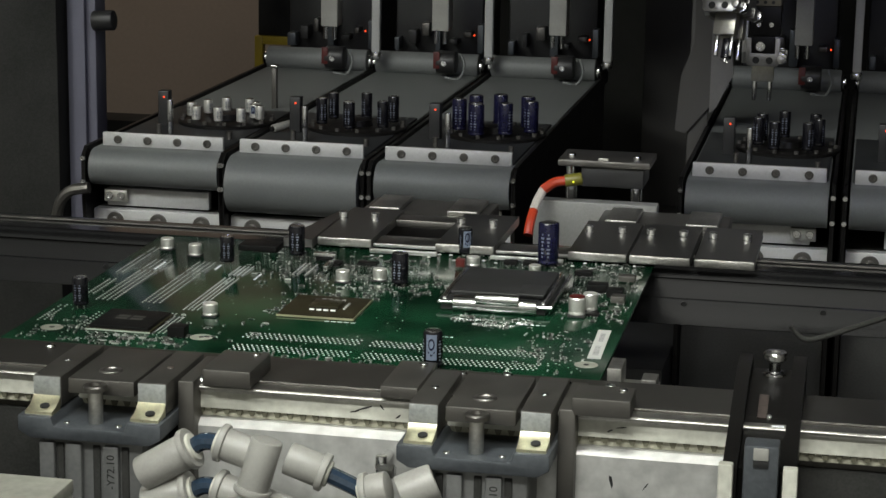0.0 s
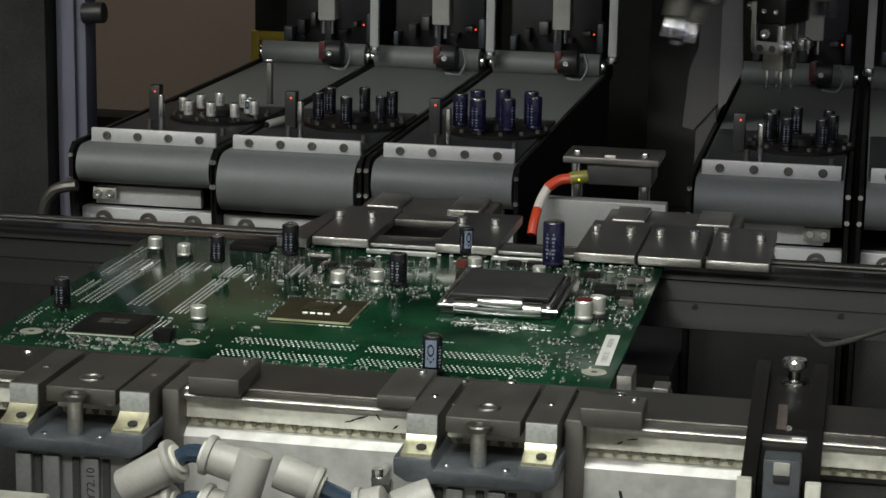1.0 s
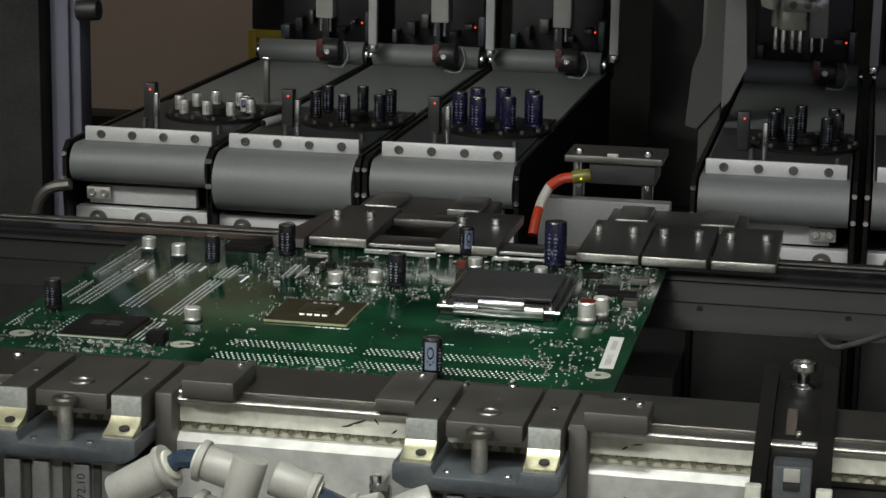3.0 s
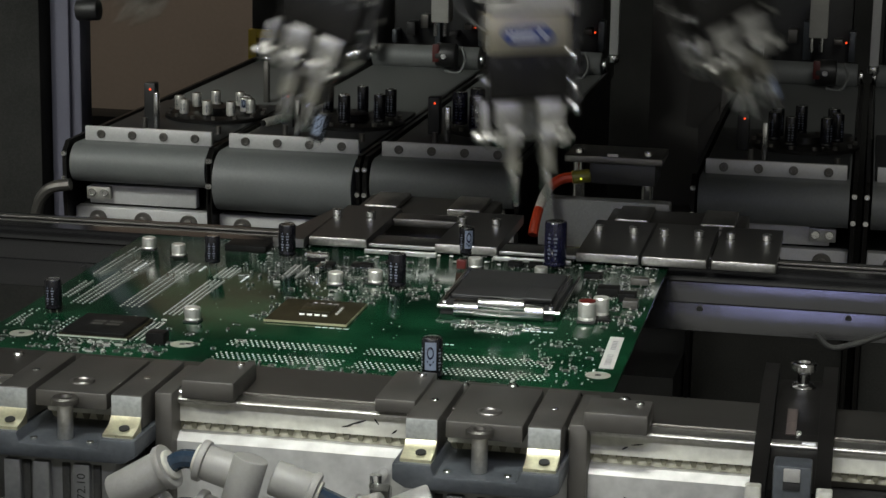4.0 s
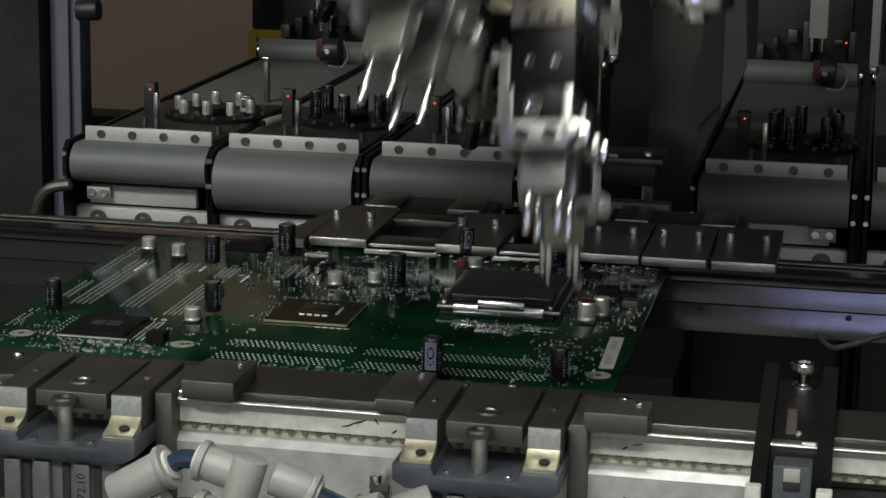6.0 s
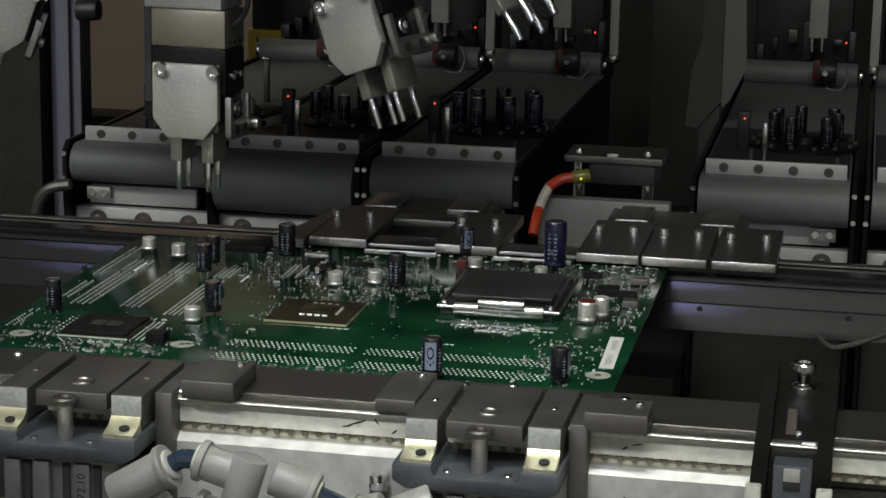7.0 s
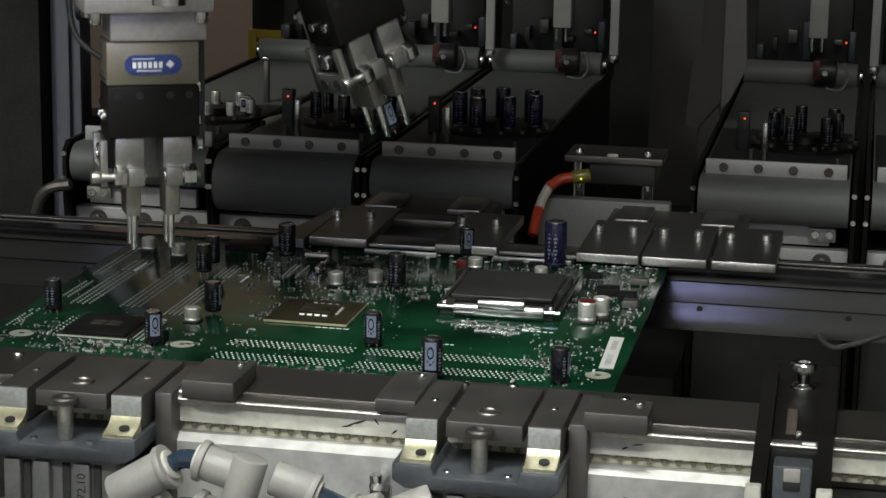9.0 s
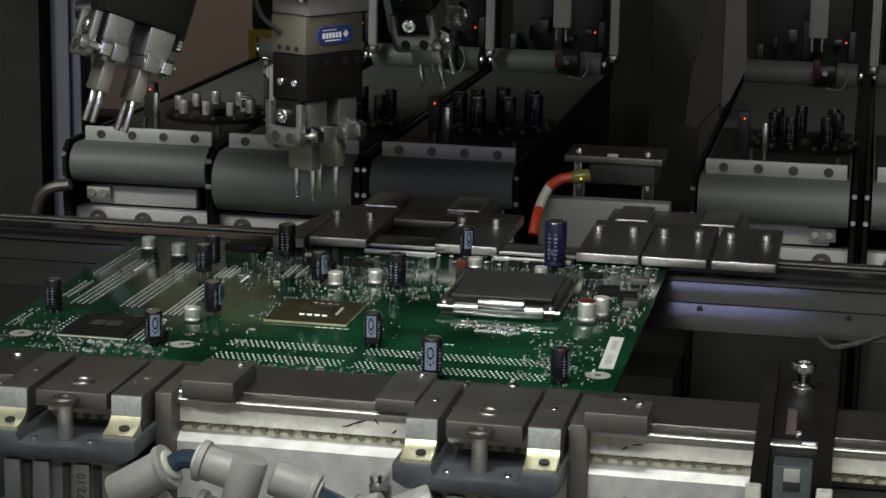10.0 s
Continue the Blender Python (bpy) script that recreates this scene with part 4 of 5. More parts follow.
# ---- feeders ----
def feeder(cx, r=0.0122, way=1):
    f = thing("belt_feeder", "belt feeder with grey rubber belt, white strip and carousel", "feeder", "feeders behind the conveyor", m=pose(cx, 0, 0))
    w = 0.0405
    n = 14
    y0, y1, zc = 0.420, 0.805, -0.0010 - r
    prof = [(y0 - r * math.sin(math.pi * k / n), zc + r * math.cos(math.pi * k / n)) for k in range(n + 1)] + [(y1 + r * math.sin(math.pi * k / n), zc - r * math.cos(math.pi * k / n)) for k in range(n + 1)]
    part("belt", one(prism, prof, -w, w, "x"), RUBBER, f, "smooth grey rubber belt")
    part("back_roller", one(rod, (-w, 0.805, 0.0060), (w - 0.001, 0.805, 0.0060), 0.0090, seg=24, bev=0.0008), RUBBER, f)
    for s in (-1, 1):
        part("roller_cap", one(rod, (s * 0.0418 - 0.0014, 0.803, 0.0060), (s * 0.0418 + 0.0014, 0.803, 0.0060), 0.0052, seg=16, bev=0.0005), STEEL, f, "bright roller end cap")
        side = part("side_plate", one(prism, [(0.408, -0.030), (0.408, -0.004), (0.414, 0.0012), (0.81, 0.0012), (0.82, -0.004), (0.82, -0.30), (0.43, -0.30), (0.416, -0.10)], s * 0.0432 - 0.0012, s * 0.0432 + 0.0012, "x"), BLACK_ANO, f)
        bm = bmesh.new()
        screw(bm, (s * 0.0432, 0.408, -0.0055), 0.0016, 0.0016, (0, -1, 0))
        screw(bm, (s * 0.0432, 0.408, -0.0200), 0.0016, 0.0016, (0, -1, 0))
        part("screw", bm, STEEL, side)
    strip = part("screw_strip", one(box, -0.0385, 0.0385, 0.4295, 0.4325, -0.0012, 0.0072, 0.0006), WHITE_ALU, f, "white strip with four screws")
    for k in range(4):
        bm = bmesh.new()
        screw(bm, (-0.0285 + k * 0.0190, 0.4295, 0.0030), 0.0026, 0.0010, (0, -1, 0))
        part("screw", bm, STEEL_DULL, strip)
    part("deck", one(box, -0.0395, 0.0395, 0.4326, 0.580, -0.0010, 0.0008, 0.0006), DECK, f)
    bm = bmesh.new()
    lathe(bm, [(0.032, 0.0008), (0.032, 0.0026), (0.031, 0.0032), (0.010, 0.0032), (0.009, 0.0070), (0.003, 0.0075)], 40, pose(0.012, 0.525, 0))
    disc = part("carousel", bm, BLACK_ANO, f, "dark turned carousel disc")
    bm = bmesh.new()
    for k in range(14):
        a = 2 * math.pi * k / 14
        rod(bm, (0.012 + 0.0295 * math.cos(a), 0.525 + 0.0295 * math.sin(a), 0.0030), (0.012 + 0.0295 * math.cos(a), 0.525 + 0.0295 * math.sin(a), 0.0052), 0.0014, seg=8)
    tagged(part("peg_ring", bm, STEEL_DULL, disc), kind="stuff")
    part("sensor_block", one(box, -0.0262, -0.0192, 0.498, 0.506, 0.0008, 0.0235, 0.0006), BLACK, f)
    bm = bmesh.new()
    bmesh.ops.create_icosphere(bm, subdivisions=1, radius=0.0007, matrix=pose(-0.0220, 0.4975, 0.0198))
    part("indicator", bm, LED_RED, f, "glowing red indicator")
    part("post", one(rod, (-0.0085, 0.470, 0.0008), (-0.0085, 0.470, 0.0225), 0.0019, seg=14, bev=0.0003), STEEL, f, "bright steel post")
    part("stub", one(rod, (-0.0160, 0.470, 0.0008), (-0.0160, 0.470, 0.0070), 0.0017, seg=12), STEEL_DULL, f)
    part("stub", one(rod, (0.0325, 0.462, 0.0008), (0.0325, 0.462, 0.0055), 0.0017, seg=12), STEEL_DULL, f)
    part("chute", one(box, -0.020 if way > 0 else -0.034, 0.031, 0.424, 0.430, -0.037, -0.026, 0.0006), WHITE_ALU, f)
    bm = bmesh.new()
    box(bm, way * 0.02725 - 0.00725, way * 0.02725 + 0.00725, 0.420, 0.424, -0.034, -0.0265, 0.0006)
    part("bracket", bm, PLATE, f)
    bm = bmesh.new()
    for x in (0.0235, 0.0310):
        screw(bm, (way * x, 0.420, -0.0300), 0.0024, 0.0012, (0, -1, 0))
    part("bracket_screw", bm, STEEL, f)
    bar = part("cross_bar", one(box, -0.0415, 0.0415, 0.420, 0.428, -0.060, -0.0385, 0.0008), WHITE_ALU, f, "pale cross bar with large washers")
    for x in (-0.0275, 0.0, 0.0275):
        bm = bmesh.new()
        lathe(bm, [(0.0054, 0), (0.0054, 0.0008), (0.005, 0.0011), (0.0028, 0.0011), (0.0028, 0.0030), (0.0022, 0.0034), (0.0014, 0.0034), (0.0012, 0.0018)], 20, Matrix.Translation((x, 0.420, -0.0455)) @ Euler((radians(90), 0, 0)).to_matrix().to_4x4())
        part("washer_screw", bm, STEEL_DULL, bar)
    part("base", one(box, -0.0415, 0.0415, 0.430, 0.81, -0.30, -0.0386, 0.001), DARK, f)
    # drive end behind the belt
    post = part("end_post", one(box, 0.0472, 0.0535, 0.782, 0.788, 0.0165, 0.20, 0.0006), WHITE_ALU, f, "bright upright bar")
    bm = bmesh.new()
    lathe(bm, [(0.0022, 0.0100), (0.0040, 0.0112), (0.0046, 0.0135), (0.0040, 0.0158), (0.0022, 0.0166)], 16, pose(0.0503, 0.785, 0))
    part("knob", bm, STEEL, post, "bright round knob")
    bm = bmesh.new()
    rod(bm, (0.0100, 0.788, 0.0105), (0.0250, 0.788, 0.0105), 0.0088, seg=20, bev=0.001)
    motor = part("motor", bm, BLACK, f)
    part("motor_wire", one(pipe, [(0.018, 0.779, 0.000), (0.028, 0.778, -0.001), (0.033, 0.779, 0.008), (0.030, 0.781, 0.018)], 0.0010, 8), RUBBER, motor)
    part("motor_label", one(box, 0.0085, 0.0135, 0.7795, 0.7815, 0.006, 0.019, 0.0004), RED, motor)
    bm = bmesh.new()
    screw(bm, (0.017, 0.7792, 0.0105), 0.0022, 0.0012, (0, -1, 0))
    part("hub_screw", bm, STEEL, motor)
    part("drive_box", one(box, -0.036, 0.034, 0.85, 0.93, -0.02, 0.075, 0.002), BLACK, f)
    head = part("reader", one(box, 0.004, 0.017, 0.795, 0.812, 0.0330, 0.075, 0.0008), FITTING, f, "pale plastic reader block with two prongs")
    bm = bmesh.new()
    for x in (0.006, 0.013):
        rod(bm, (x, 0.802, 0.0225), (x, 0.802, 0.0335), 0.0016, seg=10)
    part("prong", bm, STEEL, head)
    for k in range(7):
        x = -0.034 + k * 0.011
        part("connector", one(box, x, x + rng.uniform(0.003, 0.007), 0.835, 0.8495, 0.012 + 0.006 * (k % 3), 0.022 + 0.006 * (k % 4), 0.0006), (GREY_CAST, BLACK, STEEL_DULL)[k % 3], f)
    bm = bmesh.new()
    bmesh.ops.create_icosphere(bm, subdivisions=1, radius=0.0008, matrix=pose(0.030, 0.834, 0.0260))
    part("back_indicator", bm, LED_RED, f)
    return f


CENTRES = (-0.0815, 0.0058, 0.0962, 0.2795, 0.3725)
feeder(CENTRES[0], 0.0112, -1)
feeder(CENTRES[1], 0.0172)
base_feeder = feeder(CENTRES[2])
for cx in CENTRES[3:]:
    copy_thing(base_feeder, pose(cx, 0, 0))
FEED_SMALL = capacitor(0.0030, 0.0085, CAN, "small pale capacitor waiting on a feeder carousel", "capacitors on the carousels", m=pose(CENTRES[0] + 0.03, 0.525, 0.0032))
FEED_BLACK = capacitor(0.0036, 0.0165, SLEEVE_BLACK, "black capacitor waiting on a feeder carousel", "capacitors on the carousels", m=pose(CENTRES[1] + 0.012, 0.502, 0.0032, 0, 0, 170))
FEED_BLUE = capacitor(0.0046, 0.0195, SLEEVE_BLUE, "tall navy capacitor waiting on a feeder carousel", "capacitors on the carousels", m=pose(CENTRES[2] + 0.004, 0.500, 0.0032, 0, 0, 160))
for i, cx in enumerate(CENTRES):
    src, k = ((FEED_SMALL, 9), (FEED_BLACK, 6), (FEED_BLUE, 7), (FEED_BLACK, 7), (FEED_BLUE, 5))[i]
    for q in range(k):
        a = 2 * math.pi * q / k + 0.5 + i
        rr = 0.0235 if q % 3 else 0.019
        x, y = cx + 0.012 + rr * math.cos(a), 0.525 + rr * math.sin(a)
        if math.hypot(x - cx + 0.0225, y - 0.502) > 0.0085:
            copy_thing(src, pose(x, y, 0.0032, 0, 0, 150 + 30 * (q % 4)))

stand = thing("guide_post", "dark steel guide post between two feeders", "post")
part("post", one(box, -0.0608, -0.0572, 0.598, 0.602, -0.0010, 0.0270, 0.0006), STEEL_DULL, stand)
part("cap", one(box, -0.0615, -0.0565, 0.597, 0.603, 0.0270, 0.0290, 0.0006), STEEL, stand)
nozzle = thing("air_nozzle", "small pale air nozzle lying on a feeder deck", "nozzle")
part("tube", one(rod, (-0.0300, 0.494, 0.0034), (-0.0215, 0.506, 0.0052), 0.0026, seg=16, bev=0.0004), PLATE, nozzle)
part("tip", one(rod, (-0.0300, 0.4939, 0.0034), (-0.0308, 0.4928, 0.0032), 0.0017, seg=12), INK_AND_HOLE, nozzle)
loop = thing("loose_cable", "black loose cable behind the stopper", "cable")
part("cable", one(pipe, [(0.3115, 0.1000, -0.0027), (0.3174, 0.1000, -0.0081), (0.3261, 0.1000, -0.0063), (0.3385, 0.1000, -0.0013), (0.3538, 0.1000, 0.0049)], 0.0012), DARK, loop)
hose = thing("side_cable", "thick grey cable curving beside the feeders", "cable")
part("cable", one(pipe, [(-0.118, 0.40, -0.022), (-0.132, 0.40, -0.026), (-0.140, 0.402, -0.042), (-0.142, 0.405, -0.08)], 0.0035), STEEL_DULL, hose)
guard = thing("folded_guard", "pale grey folded sheet metal guard beside a feeder", "guard plate")
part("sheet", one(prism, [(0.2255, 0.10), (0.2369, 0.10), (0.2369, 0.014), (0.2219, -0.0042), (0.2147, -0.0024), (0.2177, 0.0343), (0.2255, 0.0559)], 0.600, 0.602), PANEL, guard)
# flange colour is lighter than the sheet's, to show light on the fold
part("flange", one(prism, [(0.2371, 0.10), (0.2485, 0.10), (0.2517, 0.0358), (0.2415, 0.014), (0.2371, 0.010)], 0.597, 0.602), GUARD_LIT, guard, "folded edge, painted paler as if lit")
part("support", one(box, 0.2230, 0.2360, 0.6022, 0.6060, -0.10, 0.09, 0.0006), PANEL, guard)
# black filler added to keep the gap between the lanes dark
mount = thing("lane_gap_sheet", "dark block added to fill the gap between the feeder lanes", "guard plate")
part("plate", one(prism, [(0.36, -0.10), (0.93, -0.12), (0.93, -0.28), (0.36, -0.28)], 0.1420, 0.2340, "x"), BLACK, mount)


# ---- pick and place head ----
APEX, STROKE, SET_BACK = 0.3017, 0.0204, 0.0073
AXIS = Vector((0, -math.sin(radians(42.2)), math.cos(radians(42.2))))


def tool_pose(phi):
    """A gripper's pose in the head's space: the working one straight down and pushed out, the rest round the slanted axis."""
    if phi % 360 == 0:
        return Matrix.Identity(4)
    return Matrix.Translation((0, SET_BACK, APEX)) @ Matrix.Rotation(radians(phi), 4, AXIS) @ Matrix.Translation((0, -SET_BACK, STROKE - APEX))


head = thing("pick_and_place_head", "revolving placement head with several parallel grippers", "robot head")


def gripper(parent):
    """One gripper with its tips at the origin, badge towards -y."""
    g = part("gripper", one(box, -0.0168, 0.0168, -0.0105, 0.0095, 0.0425, 0.0615, 0.0010), BLACK_ANO, parent, "black parallel gripper with gold housing")
    bm = bmesh.new()
    for x in (-0.0130, -0.0050, 0.0060, 0.0130):
        rod(bm, (x, -0.0105, 0.0580), (x, -0.0108, 0.0580), 0.0014, seg=12)
    part("bore", bm, INK_AND_HOLE, g)
    hs = part("housing", one(box, -0.0168, 0.0168, -0.0100, 0.0100, 0.0617, 0.0775, 0.0007), GOLD, g, "olive gold anodised housing")
    bm = bmesh.new()
    pts = []
    for sx, a0 in ((1, -90), (-1, 90)):
        for k in range(7):
            a = radians(a0 + 30 * k)
            pts.append((sx * 0.0068 + 0.0036 * math.cos(a), 0.0692 + 0.0036 * math.sin(a)))
    prism(bm, pts, -0.0105, -0.0100)
    badge = part("badge", bm, LABEL_BLUE, hs, "blue rounded badge")
    bm = bmesh.new()
    for k in range(6):
        box(bm, -0.0075 + k * 0.0019, -0.0062 + k * 0.0019, -0.0107, -0.0104, 0.0680, 0.0702)
    box(bm, 0.0050, 0.0072, -0.0107, -0.0104, 0.0682, 0.0704, 0, Matrix.Translation((0.0061, 0, 0.0693)) @ Matrix.Rotation(radians(40), 4, "Y") @ Matrix.Translation((-0.0061, 0, -0.0693)))
    box(bm, -0.0075, 0.0005, -0.0107, -0.0104, 0.0712, 0.0715)
    box(bm, -0.0060, 0.0030, -0.0107, -0.0104, 0.0668, 0.0672)
    part("badge_mark", bm, LABEL_WHITE, hs)
    bm = bmesh.new()
    for y in (-0.005, 0.0, 0.005):
        rod(bm, (-0.0168, y, 0.0640), (-0.0171, y, 0.0640), 0.0011, seg=10)
    part("side_bore", bm, INK_AND_HOLE, hs)
    part("adapter", one(box, -0.0155, 0.0195, -0.0110, 0.0110, 0.0777, 0.0880, 0.0008), FLANGE, g, "milled aluminium adapter")
    part("flange", one(box, -0.0250, 0.0215, -0.0150, 0.0150, 0.0882, 0.0950, 0.0008), FLANGE, g)
    for x, y in ((-0.0205, -0.0115), (0.0175, -0.0115), (-0.0205, 0.0115), (0.0175, 0.0115)):
        part("flange_screw", one(screw, (x, y, 0.0882), 0.0026, 0.0040, (0, 0, -1)), STEEL, g)
    for x, y, z, q in ((0.0168, -0.002, 0.0600, 0.0022), (0.0168, -0.002, 0.0475, 0.0022), (0.0168, -0.004, 0.0388, 0.0026), (-0.0168, -0.0045, 0.0500, 0.0017), (-0.0168, 0.0035, 0.0500, 0.0017)):
        part("side_screw", one(screw, (x, y, z), q, q * 0.8, (1 if x > 0 else -1, 0, 0)), STEEL, g)
    part("skirt", one(box, -0.0168, -0.0129, -0.0073, 0.0073, 0.0310, 0.0424, 0.0004), BLACK_ANO, g)
    for s in (-1, 1):
        bm = bmesh.new()
        box(bm, min(s * 0.0018, s * 0.0124), max(s * 0.0018, s * 0.0124), -0.0095, 0.0060, 0.0308, 0.0424, 0.0005)
        box(bm, min(s * 0.0024, s * 0.0100), max(s * 0.0024, s * 0.0100), -0.0084, 0.0055, 0.0258, 0.0307, 0.0005)
        jaw = part("jaw", bm, JAW, g, "milled steel jaw")
        bm = bmesh.new()
        if s < 0:
            rod(bm, (-0.0016, -0.0112, 0.0285), (-0.0205, -0.0112, 0.0285), 0.0014, seg=14)
            rod(bm, (-0.0178, -0.0112, 0.0285), (-0.0216, -0.0112, 0.0285), 0.0025, seg=16, bev=0.0004)
        else:
            rod(bm, (0.0016, -0.0112, 0.0285), (0.0152, -0.0112, 0.0285), 0.0017, seg=14, bev=0.0003)
        part("clamp_screw", bm, ALU_WORN, jaw, "bright cross screw")
        part("clamp_nut", one(rod, (s * 0.0088, -0.0112, 0.0285), (s * 0.0134, -0.0112, 0.0285), 0.0042, seg=6, bev=0.0004), STEEL, jaw, "bright hexagon nut")
        bm = bmesh.new()
        box(bm, min(s * 0.0022, s * 0.0084), max(s * 0.0022, s * 0.0084), -0.0138, -0.0086, 0.0252, 0.0318, 0.0006)
        part("screw_lug", bm, JAW, jaw)
        fx = s * 0.0056
        bm = bmesh.new()
        box(bm, fx - 0.0027, fx + 0.0027, -0.0070, 0.0070, 0.0128, 0.0257, 0.0006)
        part("finger", bm, FINGER, jaw, "pale milled metal finger")
        for y in (-0.0048, 0.0048):
            part("finger_pin", one(rod, (fx - s * 0.0004, y, 0.0002), (fx - s * 0.0004, y, 0.0133), 0.0013, seg=12, bev=0.0003), STEEL, jaw, "thin bright gripping pin")
    strip = part("valve_strip", one(prism, [(-0.0030, 0.0365), (0.0085, 0.0365), (0.0095, 0.0380), (0.0095, 0.0860), (0.0080, 0.0880), (-0.0010, 0.0880), (-0.0030, 0.0850)], 0.0170, 0.0200, "x"), BLACK, g, "black valve strip with small bolts")
    for z in (0.0420, 0.0530, 0.0660, 0.0800):
        part("strip_bolt", one(screw, (0.0200, 0.0050, z), 0.0017, 0.0013, (1, 0, 0)), STEEL_DULL, strip)
    bp = part("back_plate", one(prism, [(-0.0148, 0.0550), (0.0148, 0.0550), (0.0148, 0.0320), (0.0085, 0.0240), (-0.0085, 0.0240), (-0.0148, 0.0320)], 0.0100, 0.0135, "y", 0.0004), PLATE, g, "flat grey octagonal back plate")
    bm = bmesh.new()
    for x in (-0.0135, 0.0100):
        screw(bm, (x, 0.0135, 0.0525), 0.0030, 0.0026, (0, 1, 0))
    part("plate_screw", bm, STEEL, bp)
    part("side_arm", one(prism, [(0.0105, 0.0417), (0.0075, 0.0417), (0.0075, 0.0317), (-0.0075, 0.0317), (-0.0075, 0.0417), (-0.0105, 0.0417), (-0.0105, 0.0255), (-0.0090, 0.0238), (0.0090, 0.0238), (0.0105, 0.0255)], -0.0196, -0.0169, "x", 0.0003), JAW, g, "forked milled side bracket")
    # dark discs paint the shade of the bracket's two holes
    bm = bmesh.new()
    for y in (-0.0042, 0.0042):
        rod(bm, (-0.0196, y, 0.0276), (-0.0199, y, 0.0276), 0.0022, seg=14)
    part("arm_bore", bm, DARK, g)
    part("arm_screw", one(screw, (-0.0168, 0.0018, 0.0362), 0.0032, 0.0024, (-1, 0, 0)), STEEL, g, "bright socket screw")
    bm = bmesh.new()
    rod(bm, (0, 0, 0.0950), (0, 0, 0.1030), 0.0075, seg=20)
    rod(bm, (0, 0, 0.1030), (0, 0, 0.1500), 0.0055, seg=20)
    part("spindle", bm, STEEL, g, "bright spindle")
    part("guide_block", one(box, -0.0230, 0.0120, -0.0140, 0.0200, 0.1300, 0.1780, 0.0015), ALU, g)
    part("guide_frame", one(prism, [(-0.0300, 0.1225), (0.0130, 0.1225), (0.0150, 0.1250), (0.0150, 0.1700), (-0.0300, 0.1700), (-0.0330, 0.1640), (-0.0330, 0.1290)], -0.0300, -0.0150), WHITE_ALU, g, "bright cast guide frame")
    part("feed_pipe", one(pipe, [(-0.034, -0.033, 0.124), (-0.020, -0.034, 0.124), (-0.008, -0.034, 0.131), (0.000, -0.033, 0.150), (0.002, -0.031, 0.172)], 0.0030, 10), ALU, g)
    part("link_plate", one(prism, [(0.0165, 0.1120), (0.0260, 0.1060), (0.0560, 0.1320), (0.0560, 0.1440), (0.0480, 0.1460), (0.0165, 0.1280)], 0.0060, 0.0110), BLACK_ANO, g)
    part("pulley", one(rod, (0.0500, -0.006, 0.1380), (0.0500, 0.0055, 0.1380), 0.0100, seg=28, bev=0.001), BLACK, g)
    bm = bmesh.new()
    rod(bm, (0.0215, -0.004, 0.0950), (0.0215, -0.004, 0.1500), 0.0045, seg=16)
    rod(bm, (0.0215, -0.016, 0.1350), (0.0215, 0.010, 0.1350), 0.0115, seg=28, bev=0.001)
    part("air_cylinder", bm, BLACK, g)
    part("hose", one(pipe, [(0.012, 0.013, 0.093), (0.016, 0.026, 0.098), (0.006, 0.036, 0.118), (-0.016, 0.038, 0.142), (-0.020, 0.028, 0.166)], 0.0022, 8), HOSE, g, "cream air hose")
    part("lead_wire", one(pipe, [(-0.0170, 0.004, 0.070), (-0.0260, 0.008, 0.080), (-0.0270, 0.012, 0.105), (-0.0200, 0.014, 0.140)], 0.0011, 8), BLACK, g)
    return g


first = gripper(head)
grippers = {0: first}
for phi in range(30, 360, 30):
    grippers[phi] = copy_thing(first, tool_pose(phi))
bm = bmesh.new()
rod(bm, (0, -0.045, 0.1010), (0, -0.045, 0.1070), 0.0145, seg=40, bev=0.0006)
rod(bm, (0, -0.045, 0.1070), (0, -0.045, 0.1105), 0.0075, seg=28, bev=0.0004)
rod(bm, (0, -0.045, 0.1105), (0, -0.045, 0.1155), 0.0066, seg=6, bev=0.0005)
rod(bm, (0, -0.045, 0.0970), (0, -0.045, 0.1010), 0.0060, seg=20)
rod(bm, (0, -0.045, 0.1155), (0, -0.045, 0.1210), 0.0040, seg=20)
bmesh.ops.translate(bm, verts=bm.verts[:], vec=(0, 0, -0.0025))
part("drive_collar", bm, STEEL, head, "bright turned collar with hexagon nut")
part("drive_housing", one(box, -0.0040, 0.0170, -0.056, -0.034, 0.1186, 0.2000, 0.0012), WHITE_ALU, head)
bm = bmesh.new()
lathe(bm, [(0.02, -0.16), (0.105, -0.135), (0.118, -0.115), (0.118, -0.1), (0.07, -0.05), (0.07, 0.02), (0.02, 0.03)], 36, Matrix.Translation((0, 0, APEX)) @ (AXIS.to_track_quat("Z", "Y").to_matrix().to_4x4()))
part("turret", bm, ALU_WORN, head, "conical aluminium turret")
# column above the view, added to help shade the feeders
part("column", one(box, -0.06, 0.06, -0.04, 0.10, APEX - 0.02, 0.62, 0.004), DARK, head)

# unseen arm follows the head; its extent is set by the shade it casts
arm = thing("gantry_arm", "unseen dark gantry arm, sized to shade the feeders", "robot arm")
part("beam", one(box, -0.24, 0.12, 0.05, 0.22, 0.130, 0.40, 0.004), DARK, arm)
part("beam_top", one(box, -0.15, 0.12, 0.08, 0.16, 0.4005, 0.44, 0.003), BLACK, arm)
# lamp bar, struts and hangers are added unseen; only their violet reflection shows
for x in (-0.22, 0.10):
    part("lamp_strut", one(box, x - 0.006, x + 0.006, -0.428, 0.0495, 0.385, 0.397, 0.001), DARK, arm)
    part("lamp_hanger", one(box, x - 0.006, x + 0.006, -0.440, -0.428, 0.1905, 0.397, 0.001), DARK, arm)
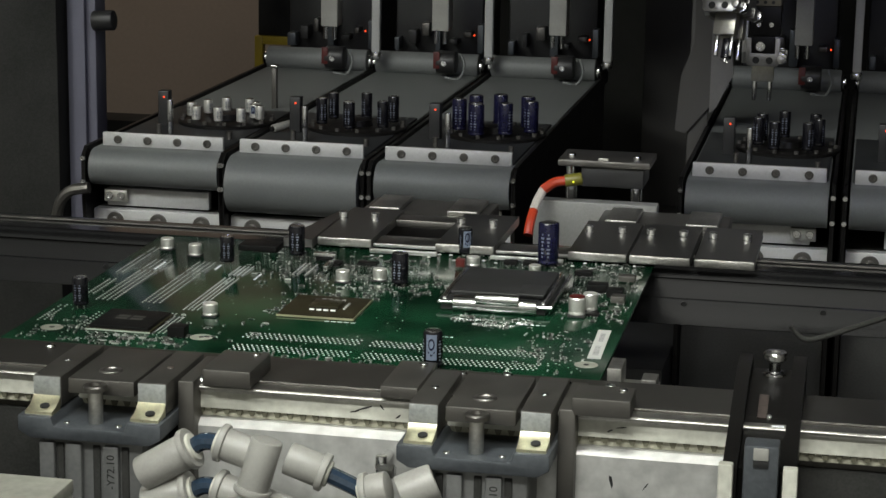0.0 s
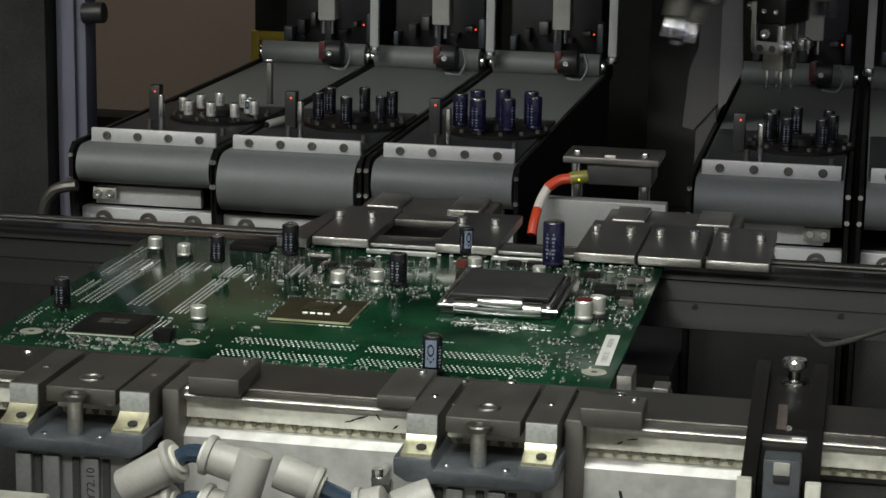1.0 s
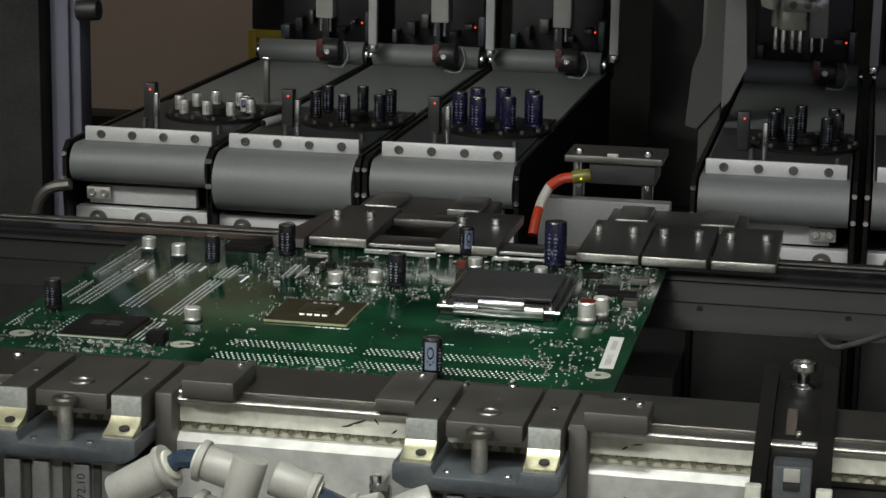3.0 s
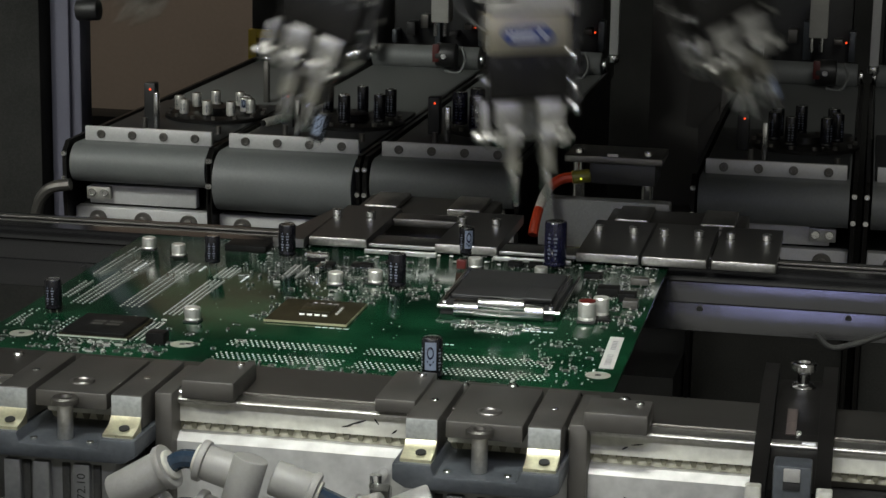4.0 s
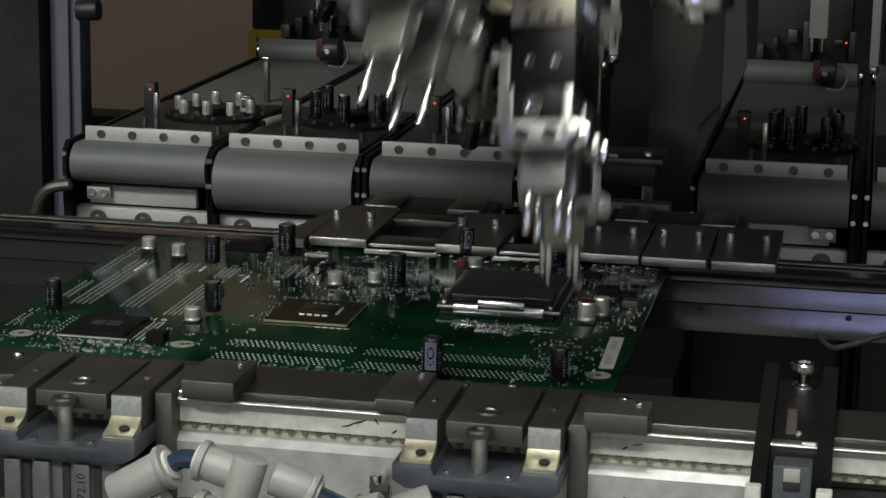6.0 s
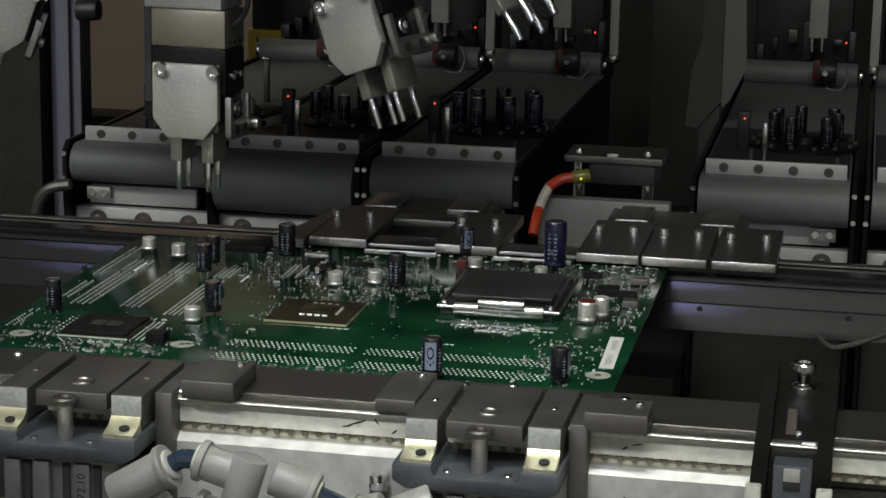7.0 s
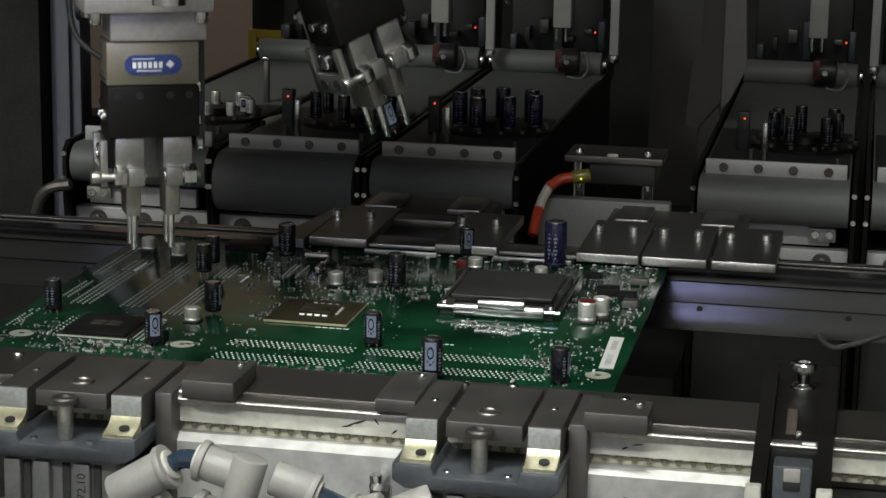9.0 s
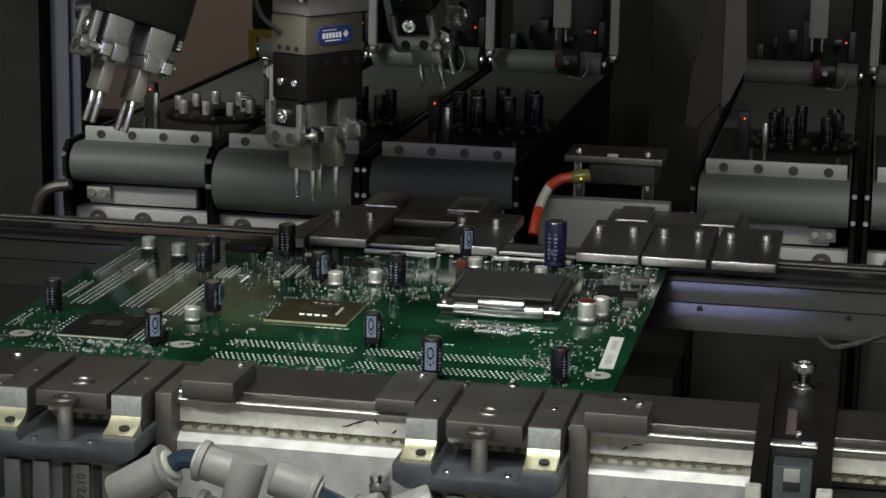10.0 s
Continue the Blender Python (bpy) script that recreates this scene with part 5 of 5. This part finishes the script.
lamp = part("lamp_bar", one(box, -0.31, 0.19, -0.442, -0.426, 0.168, 0.190, 0.001), DARK, arm, "unseen lamp bar added for the violet sheen on the rear rail")
part("lamp_tube", one(box, 0.06, 0.18, -0.4255, -0.4235, 0.170, 0.188), LAMP_VIOLET, lamp, "violet glowing strip that mirrors in the rear rail")
part("lamp_tube", one(box, -0.30, -0.14, -0.4255, -0.4235, 0.176, 0.184), LAMP_VIOLET, lamp, "violet glowing strip that mirrors in the rear rail")

# ---- movement ----
HEAD_ROWS = [
    (0,0.2716,0.5800,0.0236,91), (0.6,0.2720,0.5800,0.0236,91), (0.7,0.2720,0.5800,0.0190,91), (0.8,0.2722,0.5800,-0.0010,91),
    (0.9,0.2725,0.5800,0.0236,90), (1.0,0.2750,0.5800,0.0270,66), (1.1,0.2775,0.5800,0.0249,42), (1.25,0.2775,0.5800,0.0249,41),
    (1.33,0.2775,0.5800,0.0180,41), (1.4,0.2775,0.5800,0.0066,41), (1.5,0.2775,0.5800,0.0256,42), (1.6,0.2785,0.5800,0.0270,82),
    (1.7,0.2793,0.5800,0.0249,103), (1.8,0.2793,0.5800,0.0249,104), (1.9,0.2793,0.5800,0.0210,104), (2.0,0.2793,0.5800,-0.0066,104),
    (2.1,0.2793,0.5800,0.0190,106), (2.2,0.2785,0.5800,0.0290,118), (2.3,0.2765,0.5750,0.0280,144), (2.4,0.2758,0.5700,0.0253,150),
    (2.5,0.2758,0.5700,0.0130,150), (2.6,0.2758,0.5700,-0.0060,150), (2.7,0.2770,0.5700,0.0200,149), (2.9,0.2819,0.5000,0.0567,128),
    (3.1,0.2785,0.4200,0.0696,90), (3.35,0.2622,0.3000,0.0725,45), (3.55,0.2348,0.1800,0.0451,10),
    (3.7,0.2183,0.1200,0.0348,-360.5), (3.8,0.2172,0.1200,0.0324,-360.5), (3.9,0.2067,0.1200,0.0324,-360), (4.0,0.1768,0.1150,0.0321,-350),
    (4.1,0.0965,0.1000,0.0435,-310), (4.2,0.0711,0.0800,0.0423,-280), (4.3,0.0793,0.0554,0.0434,-272), (4.4,0.0762,0.0554,0.0364,-271),
    (4.5,0.0753,0.0554,0.0072,-271), (4.6,0.0748,0.0554,0.0025,-271), (4.9,0.0749,0.0554,0.0048,-271), (5.0,0.0732,0.0554,0.0369,-271),
    (5.1,0.0746,0.0650,0.0373,-271), (5.2,0.1202,0.0550,0.0405,-271), (5.3,0.2032,0.0200,0.0370,-271.5), (5.4,0.2222,-0.0075,0.0290,-271.5),
    (5.5,0.2237,-0.0075,0.0046,-271.5), (5.7,0.2238,-0.0075,0.0004,-271.5), (5.85,0.2236,-0.0075,0.0083,-262), (6.05,0.2167,-0.0075,0.0430,-245),
    (6.3,0.1371,0.0600,0.0432,-212), (6.55,0.0537,0.1195,0.0215,-188), (6.7,0.0498,0.1195,0.0039,-187), (6.8,0.0493,0.1195,0.0009,-187),
    (6.87,0.0493,0.1195,0.0038,-187), (7.0,0.0493,0.1195,0.0372,-187), (7.1,0.0508,0.1195,0.0380,-189), (7.16,0.0698,0.1000,0.0427,-210),
    (7.22,0.1019,0.0800,0.0452,-245), (7.3,0.1466,0.0249,0.0356,-292), (7.36,0.1466,0.0249,0.0362,-332), (7.42,0.1466,0.0249,0.0365,-361),
    (7.5,0.1466,0.0249,0.0356,-363), (7.6,0.1469,0.0249,0.0089,-363), (7.8,0.1472,0.0249,0.0041,-363), (8.0,0.1474,0.0249,0.0017,-363),
    (8.1,0.1444,0.0249,0.0376,-363), (8.2,0.1390,0.0300,0.0375,-360), (8.3,0.1170,0.0250,0.0381,-348), (8.4,0.0693,0.0047,0.0384,-334),
    (8.5,0.0675,0.0047,0.0177,-332), (8.6,0.0670,0.0047,0.0072,-332), (8.8,0.0669,0.0047,0.0019,-332), (8.9,0.0670,0.0047,0.0111,-332),
    (9.0,0.0676,0.0047,0.0383,-332), (9.1,0.0676,0.0047,0.0389,-330), (9.2,0.0946,0.1000,0.0267,-308), (9.3,0.0975,0.1189,0.0310,-302),
    (9.4,0.1000,0.1189,0.0244,-300.5), (9.5,0.1018,0.1189,0.0059,-300.5), (9.7,0.1028,0.1189,0.0005,-300.5), (9.8,0.1028,0.1189,0.0010,-300.5),
    (9.9,0.1019,0.1189,0.0208,-300.5), (9.96,0.1011,0.1189,0.0366,-300.5), (10.0,0.1011,0.1189,0.0371,-300.5)
]


# the turret's steps: from, to, and its turn after each
STEPS = [(3.93, 4.20, 30), (5.08, 5.33, -30), (5.95, 6.30, -60), (7.10, 7.30, -90), (8.18, 8.42, -120), (9.06, 9.26, -150)]
# each carried part: the gripper that holds it, and when it is set down
LOADS = [(330, 4.6), (30, 5.7), (60, 6.8), (90, 8.0), (120, 8.8), (150, 9.7)]


def turret(t):
    """The turret's turn at t, in degrees."""
    turn = 0.0
    for t0, t1, after in STEPS:
        if t >= t1:
            turn = after
        elif t > t0:
            return turn + (after - turn) * (t - t0) / (t1 - t0)
    return turn


def motions():
    places = [(t, Matrix.Translation((x, y, z)) @ Matrix.Rotation(radians(a), 4, "Z")) for t, x, y, z, a in HEAD_ROWS]
    walk(head, places)
    walk(arm, [(t, pose(x, y, 0.03)) for t, x, y, z, a in HEAD_ROWS])
    times = sorted({0.0, 10.0} | {t for s in STEPS for t in (s[0], (s[0] + s[1]) / 2, s[1])})
    release = dict(LOADS)
    for phi, g in grippers.items():
        walk(g, [(t, tool_pose(phi + turret(t))) for t in times])
        for jaw in [c for c in g.children if c.name.startswith("jaw")]:
            side = 0.0016 if sum(v.co.x for v in jaw.data.vertices) > 0 else -0.0016
            if phi in release:
                t = release[phi]
                walk(jaw, [(0.0, pose(0, 0, 0)), (t, pose(0, 0, 0)), (t + 0.12, pose(side, 0, 0)), (10.0, pose(side, 0, 0))])
            else:
                jaw.matrix_basis = pose(side, 0, 0)
    # the stop bracket drops away once the board is clamped
    walk(bracket, [(0.0, pose(0, 0, 0)), (2.85, pose(0, 0, 0)), (3.25, pose(0, 0, -0.045)), (10.0, pose(0, 0, -0.045))])
    # each part rides in its gripper and stays where it is set down
    for c, (x, y), (phi, put) in zip(carried, PLACED, LOADS):
        rows = []
        for t in sorted({t for t, m in places} | set(times)):
            if t < put:
                i = max(k for k in range(len(places) - 1) if places[k][0] <= t)
                (t0, m0), (t1, m1) = places[i], places[i + 1]
                m = m0.lerp(m1, (t - t0) / (t1 - t0))
                rows.append((t, m @ tool_pose(phi + turret(t)) @ Matrix.Translation((0, 0, -0.0015))))
        spin = math.degrees(dict(places)[put].to_euler().z)
        rows += [(put, pose(x, y, 0, 0, 0, spin)), (10.0, pose(x, y, 0, 0, 0, spin))]
        walk(c, rows)


motions()
